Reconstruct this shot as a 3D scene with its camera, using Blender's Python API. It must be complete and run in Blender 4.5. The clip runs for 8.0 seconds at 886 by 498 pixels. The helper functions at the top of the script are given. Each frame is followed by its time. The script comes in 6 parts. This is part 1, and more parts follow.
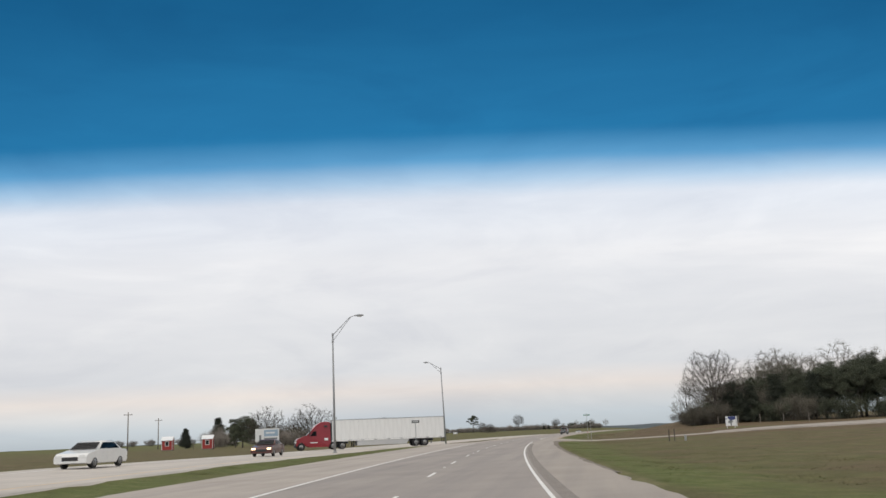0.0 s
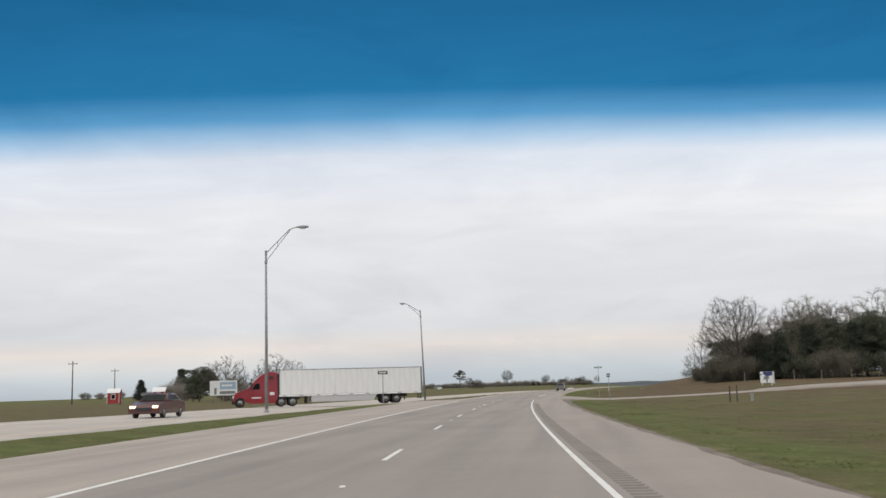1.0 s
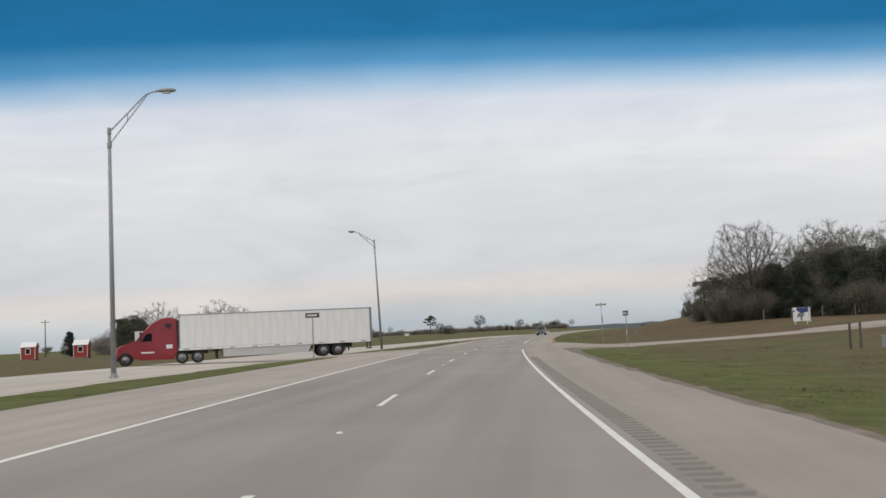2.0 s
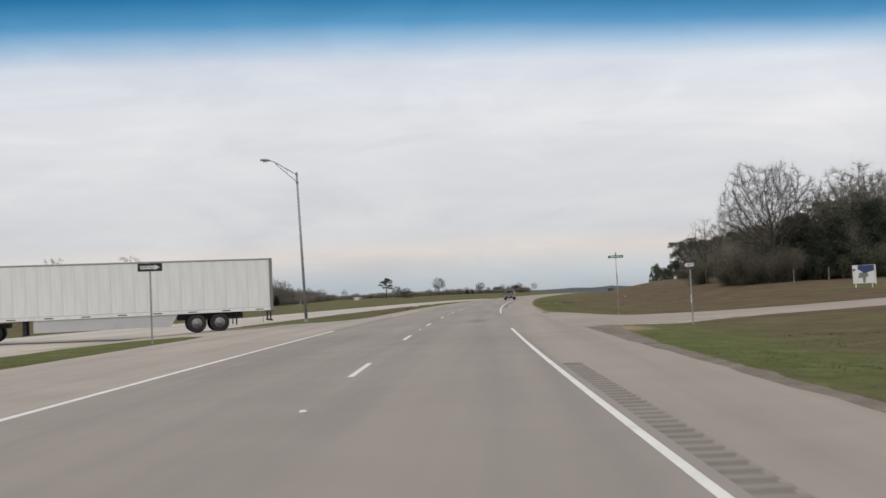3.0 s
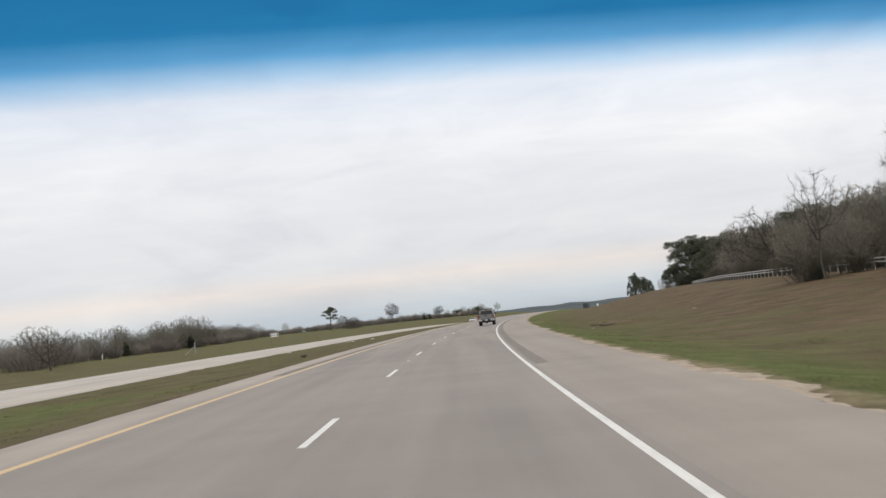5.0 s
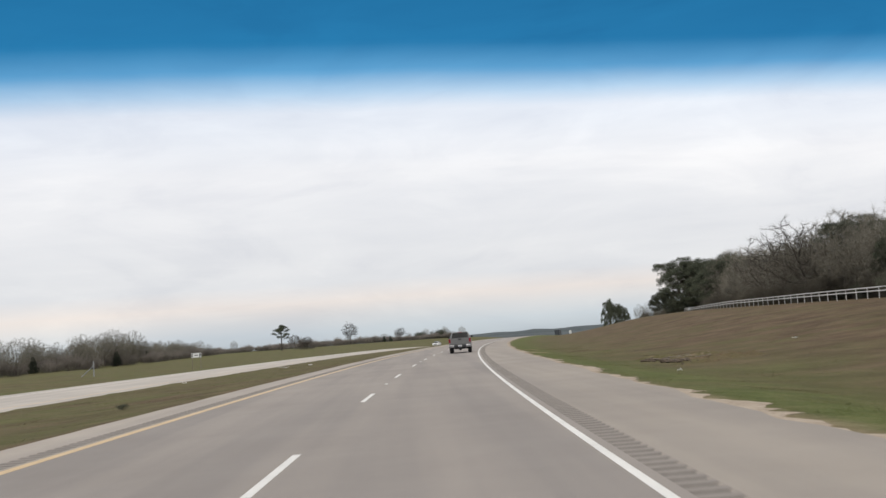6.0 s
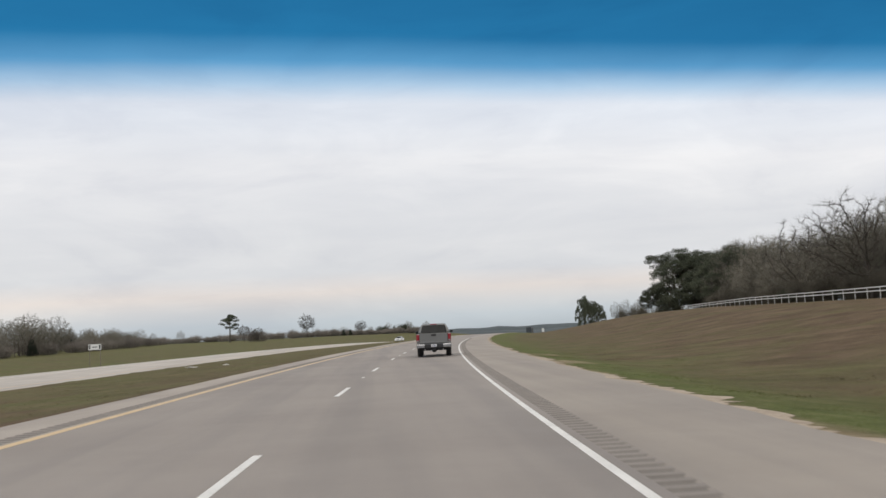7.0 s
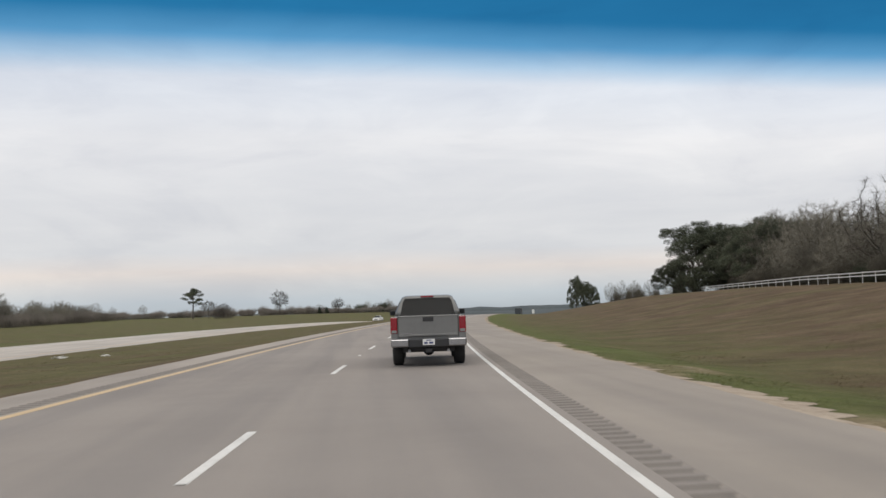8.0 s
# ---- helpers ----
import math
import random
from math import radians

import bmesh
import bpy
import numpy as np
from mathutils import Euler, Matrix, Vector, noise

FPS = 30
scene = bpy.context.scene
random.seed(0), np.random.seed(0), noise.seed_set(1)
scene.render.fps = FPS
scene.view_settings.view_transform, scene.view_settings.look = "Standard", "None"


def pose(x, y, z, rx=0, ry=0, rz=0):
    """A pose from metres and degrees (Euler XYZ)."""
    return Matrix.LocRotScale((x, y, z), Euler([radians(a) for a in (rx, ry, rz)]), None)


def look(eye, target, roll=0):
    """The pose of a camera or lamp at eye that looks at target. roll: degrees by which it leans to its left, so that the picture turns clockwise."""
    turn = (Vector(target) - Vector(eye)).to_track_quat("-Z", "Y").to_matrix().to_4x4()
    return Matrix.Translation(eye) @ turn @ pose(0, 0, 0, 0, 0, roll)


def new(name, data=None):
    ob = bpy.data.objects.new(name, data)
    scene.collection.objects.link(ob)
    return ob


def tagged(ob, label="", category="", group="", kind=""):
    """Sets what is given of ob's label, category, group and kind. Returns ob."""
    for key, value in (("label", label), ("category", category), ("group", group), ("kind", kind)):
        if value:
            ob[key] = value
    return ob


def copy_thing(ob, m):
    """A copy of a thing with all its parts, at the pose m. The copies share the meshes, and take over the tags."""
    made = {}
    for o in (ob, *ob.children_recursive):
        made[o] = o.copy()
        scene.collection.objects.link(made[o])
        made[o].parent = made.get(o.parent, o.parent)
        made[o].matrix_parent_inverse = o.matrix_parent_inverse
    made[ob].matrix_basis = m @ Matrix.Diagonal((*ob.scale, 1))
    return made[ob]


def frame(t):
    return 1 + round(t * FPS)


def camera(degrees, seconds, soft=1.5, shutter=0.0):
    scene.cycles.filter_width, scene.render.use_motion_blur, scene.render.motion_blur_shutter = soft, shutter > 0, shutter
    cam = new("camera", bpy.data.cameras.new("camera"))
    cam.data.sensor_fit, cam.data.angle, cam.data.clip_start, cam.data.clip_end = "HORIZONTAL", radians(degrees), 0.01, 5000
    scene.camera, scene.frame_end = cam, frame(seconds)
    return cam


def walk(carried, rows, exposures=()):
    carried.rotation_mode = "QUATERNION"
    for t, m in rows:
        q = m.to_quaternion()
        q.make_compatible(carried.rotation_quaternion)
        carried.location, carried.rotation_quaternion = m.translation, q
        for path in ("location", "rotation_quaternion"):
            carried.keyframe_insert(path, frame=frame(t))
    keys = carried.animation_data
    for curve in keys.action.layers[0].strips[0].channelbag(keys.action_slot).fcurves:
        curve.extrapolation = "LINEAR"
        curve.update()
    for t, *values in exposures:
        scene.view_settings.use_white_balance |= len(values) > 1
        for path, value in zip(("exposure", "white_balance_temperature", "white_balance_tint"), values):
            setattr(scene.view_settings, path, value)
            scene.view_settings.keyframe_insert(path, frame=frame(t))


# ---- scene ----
cam = camera(50.2, 8.0, soft=1.5, shutter=0.12)
PATH = [
    (0, (5.611, -9.155, 1.315), (5.352, -7.210, 1.698), -2.47),
    (0.5, (4.282, 4.061, 1.291), (4.022, 6.015, 1.631), -2.19),
    (1, (3.164, 16.544, 1.222), (2.921, 18.508, 1.514), -1.83),
    (1.5, (2.119, 29.058, 1.241), (1.900, 31.032, 1.476), -2.20),
    (2, (1.327, 41.043, 1.214), (1.139, 43.027, 1.392), -2.87),
    (2.2, (0.978, 46.228, 1.228), (0.813, 48.215, 1.391), -2.84),
    (3.3, (-0.450, 74.610, 1.243), (-0.524, 76.607, 1.318), -3.12),
    (3.5, (-0.664, 79.796, 1.241), (-0.707, 81.795, 1.307), -3.59),
    (4, (-1.053, 93.214, 1.242), (-1.054, 95.211, 1.341), -4.16),
    (4.3, (-1.210, 101.605, 1.219), (-1.217, 103.601, 1.339), -5.07),
    (4.5, (-1.265, 106.919, 1.229), (-1.273, 108.915, 1.362), -5.70),
    (4.7, (-1.324, 112.234, 1.271), (-1.334, 114.230, 1.408), -6.28),
    (5.8, (-1.367, 141.421, 1.247), (-1.331, 143.412, 1.426), -4.45),
    (6, (-1.297, 146.804, 1.244), (-1.226, 148.794, 1.430), -4.33),
    (6.5, (-1.058, 159.773, 1.257), (-0.930, 161.759, 1.449), -3.73),
    (7, (-0.638, 172.255, 1.216), (-0.495, 174.242, 1.388), -2.93),
    (7.5, (-0.157, 184.670, 1.245), (0.006, 186.658, 1.394), -2.76),
    (8, (0.457, 196.584, 1.231), (0.636, 198.572, 1.359), -1.90),
]
# the phone's own exposure drifts as sky and road change their share of the picture
STOPS = [(0, 0.04), (0.5, 0.0), (1, 0.02), (1.5, 0.02), (2, -0.10), (3.5, -0.10), (4, -0.06), (4.5, 0.08), (6, 0.12), (6.5, 0.10), (7, 0.0), (7.5, -0.15), (8, -0.03)]
walk(cam, [(t, look(e, g, r)) for t, e, g, r in PATH], STOPS)

# ---- light: a pale overcast sky, the windscreen's blue tint strip painted in ----
world = bpy.data.worlds.new("tinted_overcast_sky")
scene.world = world
world.use_nodes = True


def node(tree, kind, **values):
    n = tree.nodes.new(kind)
    for key, value in values.items():
        if key in n.inputs:
            n.inputs[key].default_value = value
    return n


def ramp(tree, stops, smooth=False):
    n = tree.nodes.new("ShaderNodeValToRGB")
    el = n.color_ramp.elements
    n.color_ramp.interpolation = "EASE" if smooth else "LINEAR"
    while len(el) < len(stops):
        el.new(0.5)
    for e, (pos, col) in zip(el, stops):
        e.position = pos
        e.color = (*col, 1) if len(col) == 3 else col
    return n


wt = world.node_tree
wt.nodes.clear()
coord = wt.nodes.new("ShaderNodeTexCoord")
sep = wt.nodes.new("ShaderNodeSeparateXYZ")
wt.links.new(coord.outputs["Generated"], sep.inputs[0])
# long flat streaks of cloud
stretch = wt.nodes.new("ShaderNodeMapping")
stretch.inputs["Scale"].default_value = (1.6, 1.6, 11.0)
wt.links.new(coord.outputs["Generated"], stretch.inputs[0])
streak = node(wt, "ShaderNodeTexNoise", Scale=1.7, Detail=5.0, Roughness=0.55)
wt.links.new(stretch.outputs[0], streak.inputs["Vector"])
puffs = node(wt, "ShaderNodeTexNoise", Scale=7.0, Detail=4.0)
wt.links.new(coord.outputs["Generated"], puffs.inputs["Vector"])
# the blue stops imitate the windscreen's tint strip; the sky itself is overcast
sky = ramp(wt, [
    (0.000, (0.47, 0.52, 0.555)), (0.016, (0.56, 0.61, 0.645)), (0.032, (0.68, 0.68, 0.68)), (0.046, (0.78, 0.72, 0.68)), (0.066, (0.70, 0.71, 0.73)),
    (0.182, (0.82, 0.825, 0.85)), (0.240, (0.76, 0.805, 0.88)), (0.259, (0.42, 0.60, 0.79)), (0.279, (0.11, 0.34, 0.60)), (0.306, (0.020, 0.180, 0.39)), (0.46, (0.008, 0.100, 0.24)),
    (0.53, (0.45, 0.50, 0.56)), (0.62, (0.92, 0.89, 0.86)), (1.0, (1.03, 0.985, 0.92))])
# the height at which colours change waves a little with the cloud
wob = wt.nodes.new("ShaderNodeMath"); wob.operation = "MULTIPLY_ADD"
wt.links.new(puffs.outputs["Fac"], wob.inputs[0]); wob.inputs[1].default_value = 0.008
# the tilt levels the blue strip in the leaning camera's view
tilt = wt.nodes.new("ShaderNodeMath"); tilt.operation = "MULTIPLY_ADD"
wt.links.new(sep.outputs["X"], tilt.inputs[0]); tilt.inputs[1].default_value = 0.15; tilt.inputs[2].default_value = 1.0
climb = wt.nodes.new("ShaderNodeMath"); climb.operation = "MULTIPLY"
# the bands are flattened to run straight and level in the camera's view
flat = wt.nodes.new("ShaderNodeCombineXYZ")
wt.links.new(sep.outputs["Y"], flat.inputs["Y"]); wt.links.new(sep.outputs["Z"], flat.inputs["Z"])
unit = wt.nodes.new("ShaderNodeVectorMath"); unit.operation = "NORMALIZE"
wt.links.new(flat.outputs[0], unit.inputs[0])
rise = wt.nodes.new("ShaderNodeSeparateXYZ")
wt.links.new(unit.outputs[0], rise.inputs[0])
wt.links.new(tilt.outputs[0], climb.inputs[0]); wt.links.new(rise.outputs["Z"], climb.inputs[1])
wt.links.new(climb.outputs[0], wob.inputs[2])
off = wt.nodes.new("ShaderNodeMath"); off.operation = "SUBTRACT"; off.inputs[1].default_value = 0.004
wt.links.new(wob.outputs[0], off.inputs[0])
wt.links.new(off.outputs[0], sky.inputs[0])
band = ramp(wt, [(0.30, (0.925, 0.935, 0.95)), (0.68, (1.05, 1.045, 1.035))])
wt.links.new(streak.outputs["Fac"], band.inputs[0])
mul = wt.nodes.new("ShaderNodeMix"); mul.data_type = "RGBA"; mul.blend_type = "MULTIPLY"; mul.inputs["Factor"].default_value = 1.0
wt.links.new(sky.outputs[0], mul.inputs["A"]); wt.links.new(band.outputs[0], mul.inputs["B"])
soft = wt.nodes.new("ShaderNodeMapping")
soft.inputs["Scale"].default_value = (1.0, 1.0, 3.2)
wt.links.new(coord.outputs["Generated"], soft.inputs[0])
billow = node(wt, "ShaderNodeTexNoise", Scale=4.5, Detail=7.0, Roughness=0.58, Distortion=0.6)
wt.links.new(soft.outputs[0], billow.inputs["Vector"])
lump = ramp(wt, [(0.34, (0.93, 0.935, 0.95)), (0.52, (1.0, 1.0, 1.0)), (0.68, (1.055, 1.05, 1.04))], True)
wt.links.new(billow.outputs["Fac"], lump.inputs[0])
mul2 = wt.nodes.new("ShaderNodeMix"); mul2.data_type = "RGBA"; mul2.blend_type = "MULTIPLY"; mul2.inputs["Factor"].default_value = 1.0
wt.links.new(mul.outputs["Result"], mul2.inputs["A"]); wt.links.new(lump.outputs[0], mul2.inputs["B"])
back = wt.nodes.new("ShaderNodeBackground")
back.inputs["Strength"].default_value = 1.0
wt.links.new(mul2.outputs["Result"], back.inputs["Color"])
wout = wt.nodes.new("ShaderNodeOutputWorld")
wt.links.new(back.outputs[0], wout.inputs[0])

sun_data = bpy.data.lights.new("veiled_sun", "SUN")
sun_data.energy, sun_data.angle, sun_data.color = 1.0, radians(40), (1.0, 0.95, 0.88)
sun = new("veiled_sun", sun_data)
sun.matrix_world = look((-45, -70, 110), (0, 60, 0))


# ---- materials ----
def material(name, colors, scale=2.0, fine=30.0, rough=0.8, metal=0.0, bump=0.0, bump_scale=60.0, spots=None, stretch_by=(1, 1, 1), random_tint=0.0):
    """Two scales of noise between the colours given, and a fine relief."""
    m = bpy.data.materials.new(name)
    m.use_nodes = True
    t = m.node_tree
    b = t.nodes["Principled BSDF"]
    b.inputs["Roughness"].default_value, b.inputs["Metallic"].default_value = rough, metal
    tc = t.nodes.new("ShaderNodeTexCoord")
    mp = t.nodes.new("ShaderNodeMapping")
    mp.inputs["Scale"].default_value = stretch_by
    t.links.new(tc.outputs["Object"], mp.inputs[0])
    big = node(t, "ShaderNodeTexNoise", Scale=scale, Detail=4.0, Roughness=0.6)
    small = node(t, "ShaderNodeTexNoise", Scale=fine, Detail=3.0, Roughness=0.7)
    for n in (big, small):
        t.links.new(mp.outputs[0], n.inputs["Vector"])
    mix = t.nodes.new("ShaderNodeMath"); mix.operation = "MULTIPLY_ADD"
    t.links.new(small.outputs["Fac"], mix.inputs[0]); mix.inputs[1].default_value = 0.5
    half = t.nodes.new("ShaderNodeMath"); half.operation = "MULTIPLY"; half.inputs[1].default_value = 0.5
    t.links.new(big.outputs["Fac"], half.inputs[0]); t.links.new(half.outputs[0], mix.inputs[2])
    n = len(colors)
    cr = ramp(t, [(0.32 + 0.36 * i / max(1, n - 1), c) for i, c in enumerate(colors)])
    t.links.new(mix.outputs[0], cr.inputs[0])
    out = cr.outputs[0]
    if random_tint:
        oi = t.nodes.new("ShaderNodeObjectInfo")
        rr = ramp(t, [(0, (1 - random_tint,) * 3), (1, (1 + random_tint,) * 3)])
        t.links.new(oi.outputs["Random"], rr.inputs[0])
        mm = t.nodes.new("ShaderNodeMix"); mm.data_type = "RGBA"; mm.blend_type = "MULTIPLY"; mm.inputs["Factor"].default_value = 1.0
        t.links.new(out, mm.inputs["A"]); t.links.new(rr.outputs[0], mm.inputs["B"])
        out = mm.outputs["Result"]
    t.links.new(out, b.inputs["Base Color"])
    if bump:
        bn = node(t, "ShaderNodeTexNoise", Scale=bump_scale, Detail=4.0)
        t.links.new(mp.outputs[0], bn.inputs["Vector"])
        bp = node(t, "ShaderNodeBump", Strength=bump, Distance=0.02)
        t.links.new(bn.outputs["Fac"], bp.inputs["Height"])
        t.links.new(bp.outputs[0], b.inputs["Normal"])
    return m


def paint(name, col, rough=0.35, metal=0.0, coat=0.0, dirt=0.12):
    dark = tuple(c * (1 - dirt) for c in col)
    m = material(name, [dark, col, tuple(min(1, c * (1 + dirt * 0.4)) for c in col)], 1.3, 9.0, rough, metal, 0.02, 25)
    m.node_tree.nodes["Principled BSDF"].inputs["Coat Weight"].default_value = coat
    return m


def glow(name, col, strength):
    m = bpy.data.materials.new(name)
    m.use_nodes = True
    b = m.node_tree.nodes["Principled BSDF"]
    b.inputs["Base Color"].default_value = (*col, 1)
    b.inputs["Emission Color"].default_value = (*col, 1)
    b.inputs["Emission Strength"].default_value = strength
    return m


def road_material(name, low, mid, high):
    """Worn concrete asphalt: fine stone grain, stretched wheel stains, dark drips and pale patches."""
    m = material(name, [low, mid, high], 0.35, 55.0, 0.85, 0.0, 0.35, 140.0)
    t = m.node_tree
    b = t.nodes["Principled BSDF"]
    old = b.inputs["Base Color"].links[0].from_socket
    tc = t.nodes.new("ShaderNodeTexCoord")
    mp = t.nodes.new("ShaderNodeMapping"); mp.inputs["Scale"].default_value = (1.1, 0.035, 1)
    t.links.new(tc.outputs["Object"], mp.inputs[0])
    st = node(t, "ShaderNodeTexNoise", Scale=1.0, Detail=3.0)
    t.links.new(mp.outputs[0], st.inputs["Vector"])
    sr = ramp(t, [(0.35, (0.88, 0.88, 0.89)), (0.6, (1.04, 1.03, 1.02))])
    t.links.new(st.outputs["Fac"], sr.inputs[0])
    mm = t.nodes.new("ShaderNodeMix"); mm.data_type = "RGBA"; mm.blend_type = "MULTIPLY"; mm.inputs["Factor"].default_value = 1.0
    t.links.new(old, mm.inputs["A"]); t.links.new(sr.outputs[0], mm.inputs["B"])
    pt = node(t, "ShaderNodeTexNoise", Scale=0.09, Detail=6.0, Roughness=0.7)
    t.links.new(tc.outputs["Object"], pt.inputs["Vector"])
    pr = ramp(t, [(0.36, (0.92, 0.915, 0.915)), (0.52, (1.0, 1.0, 1.0)), (0.7, (1.04, 1.035, 1.025))])
    t.links.new(pt.outputs["Fac"], pr.inputs[0])
    m2 = t.nodes.new("ShaderNodeMix"); m2.data_type = "RGBA"; m2.blend_type = "MULTIPLY"; m2.inputs["Factor"].default_value = 1.0
    t.links.new(mm.outputs["Result"], m2.inputs["A"]); t.links.new(pr.outputs[0], m2.inputs["B"])
    t.links.new(m2.outputs["Result"], b.inputs["Base Color"])
    return m


ASPHALT = road_material("worn_lane_asphalt", (0.262, 0.237, 0.221), (0.290, 0.263, 0.245), (0.318, 0.288, 0.268))


def oil_stain(m, x, y, wide, long, depth):
    """A dark dripped patch where traffic waits to turn."""
    t = m.node_tree
    b = t.nodes["Principled BSDF"]
    old = b.inputs["Base Color"].links[0].from_socket
    tc = t.nodes.new("ShaderNodeTexCoord")
    mp = t.nodes.new("ShaderNodeMapping")
    mp.inputs["Location"].default_value, mp.inputs["Scale"].default_value = (-x / wide, -y / long, 0), (1 / wide, 1 / long, 0)
    t.links.new(tc.outputs["Object"], mp.inputs[0])
    far = t.nodes.new("ShaderNodeVectorMath"); far.operation = "LENGTH"
    t.links.new(mp.outputs[0], far.inputs[0])
    rag = node(t, "ShaderNodeTexNoise", Scale=2.2, Detail=5.0)
    t.links.new(tc.outputs["Object"], rag.inputs["Vector"])
    add = t.nodes.new("ShaderNodeMath"); add.operation = "MULTIPLY_ADD"; add.inputs[1].default_value = 0.7
    t.links.new(rag.outputs["Fac"], add.inputs[0]); t.links.new(far.outputs["Value"], add.inputs[2])
    r = ramp(t, [(0.35, (1 - depth,) * 3), (1.0, (1, 1, 1))], True)
    t.links.new(add.outputs[0], r.inputs[0])
    mm = t.nodes.new("ShaderNodeMix"); mm.data_type = "RGBA"; mm.blend_type = "MULTIPLY"; mm.inputs["Factor"].default_value = 1.0
    t.links.new(old, mm.inputs["A"]); t.links.new(r.outputs[0], mm.inputs["B"])
    t.links.new(mm.outputs["Result"], b.inputs["Base Color"])


oil_stain(ASPHALT, -1.0, 110.5, 1.3, 7.0, 0.30)
SHOULDER = road_material("pale_shoulder_asphalt", (0.285, 0.255, 0.228), (0.322, 0.289, 0.259), (0.360, 0.322, 0.288))
# pale asphalt; some windscreen haze over the turning lane is in its colour
INNER = road_material("pale_inner_shoulder_asphalt", (0.325, 0.292, 0.262), (0.372, 0.335, 0.302), (0.42, 0.379, 0.341))
CONCRETE = road_material("pale_concrete_road", (0.40, 0.375, 0.345), (0.47, 0.435, 0.40), (0.53, 0.495, 0.455))
GRAVEL = material("pale_gravel", [(0.215, 0.190, 0.166), (0.315, 0.281, 0.248), (0.44, 0.396, 0.35)], 0.8, 16, 0.95, 0, 0.6, 40, stretch_by=(0.22, 1.1, 1))
DARK_GRAVEL = material("dark_loose_gravel", [(0.085, 0.070, 0.056), (0.165, 0.140, 0.115), (0.30, 0.262, 0.222)], 1.2, 26, 0.95, 0, 0.8, 30)
DIRT = material("bare_dirt", [(0.24, 0.19, 0.145), (0.37, 0.305, 0.24), (0.50, 0.42, 0.34)], 1.6, 14, 0.95, 0, 0.6, 25)
MARK = material("white_road_paint", [(0.55, 0.54, 0.52), (0.72, 0.71, 0.69), (0.80, 0.79, 0.77)], 1.2, 22, 0.6, 0, 0.15, 90)
YELLOW = material("yellow_road_paint", [(0.46, 0.35, 0.22), (0.60, 0.44, 0.25), (0.66, 0.50, 0.30)], 1.2, 22, 0.6, 0, 0.15, 90)
RUMBLE = material("worn_rumble_asphalt", [(0.225, 0.202, 0.186), (0.258, 0.232, 0.214), (0.290, 0.262, 0.242)], 1.0, 40, 0.9, 0, 0.4, 120)
# the shade inside the shallow grooves is painted as darker asphalt
SHADED_GROOVE = material("shaded_groove_asphalt", [(0.160, 0.144, 0.131), (0.192, 0.173, 0.158), (0.225, 0.203, 0.186)], 1.0, 40, 0.9, 0, 0.4, 120)

# grassland: the colour attribute says how green (red) and how bare (green) the turf is
GRASS = bpy.data.materials.new("roadside_turf")
GRASS.use_nodes = True
gt = GRASS.node_tree
gb = gt.nodes["Principled BSDF"]
gb.inputs["Roughness"].default_value = 0.95
gb.inputs["Specular IOR Level"].default_value = 0.15
gc = gt.nodes.new("ShaderNodeTexCoord")


def turf(scale, stops, detail=5.0):
    n = node(gt, "ShaderNodeTexNoise", Scale=scale, Detail=detail, Roughness=0.7)
    gt.links.new(gc.outputs["Object"], n.inputs["Vector"])
    r = ramp(gt, stops)
    gt.links.new(n.outputs["Fac"], r.inputs[0])
    return n, r


_, green_mix = turf(1.1, [(0.3, (0.074, 0.090, 0.030)), (0.5, (0.106, 0.125, 0.042)), (0.7, (0.152, 0.156, 0.068))])
_, brown_mix = turf(0.35, [(0.28, (0.073, 0.052, 0.034)), (0.5, (0.118, 0.084, 0.055)), (0.74, (0.172, 0.127, 0.085))])
_, dirt_mix = turf(2.5, [(0.3, (0.20, 0.145, 0.10)), (0.5, (0.31, 0.235, 0.17)), (0.7, (0.44, 0.36, 0.28))])
fine_n, fine_r = turf(14.0, [(0.3, (0.77, 0.77, 0.77)), (0.7, (1.31, 1.30, 1.26))], 6.0)
patch_n, patch_r = turf(0.16, [(0.3, (0, 0, 0)), (0.72, (1, 1, 1))], 6.0)
cover = gt.nodes.new("ShaderNodeVertexColor"); cover.layer_name = "cover"
csep = gt.nodes.new("ShaderNodeSeparateColor")
gt.links.new(cover.outputs[0], csep.inputs[0])


def edge_mask(channel, lo, hi, amount):
    a = gt.nodes.new("ShaderNodeMath"); a.operation = "MULTIPLY_ADD"
    gt.links.new(patch_n.outputs["Fac"], a.inputs[0]); a.inputs[1].default_value = amount
    gt.links.new(csep.outputs[channel], a.inputs[2])
    c = gt.nodes.new("ShaderNodeMapRange")
    gt.links.new(a.outputs[0], c.inputs["Value"])
    c.inputs["From Min"].default_value, c.inputs["From Max"].default_value = lo, hi
    return c.outputs[0]


def blend(kind, fac, a, b):
    n = gt.nodes.new("ShaderNodeMix"); n.data_type = "RGBA"; n.blend_type = kind
    if isinstance(fac, float):
        n.inputs["Factor"].default_value = fac
    else:
        gt.links.new(fac, n.inputs["Factor"])
    gt.links.new(a, n.inputs["A"]); gt.links.new(b, n.inputs["B"])
    return n.outputs["Result"]


g1 = blend("MIX", edge_mask(0, 0.65, 1.15, 0.9), brown_mix.outputs[0], green_mix.outputs[0])
g2 = blend("MIX", edge_mask(1, 0.75, 1.1, 0.8), g1, dirt_mix.outputs[0])
g3 = blend("MULTIPLY", 1.0, g2, fine_r.outputs[0])
gt.links.new(g3, gb.inputs["Base Color"])
gbump = node(gt, "ShaderNodeBump", Strength=0.65, Distance=0.08)
gt.links.new(fine_n.outputs["Fac"], gbump.inputs["Height"])
gt.links.new(gbump.outputs[0], gb.inputs["Normal"])

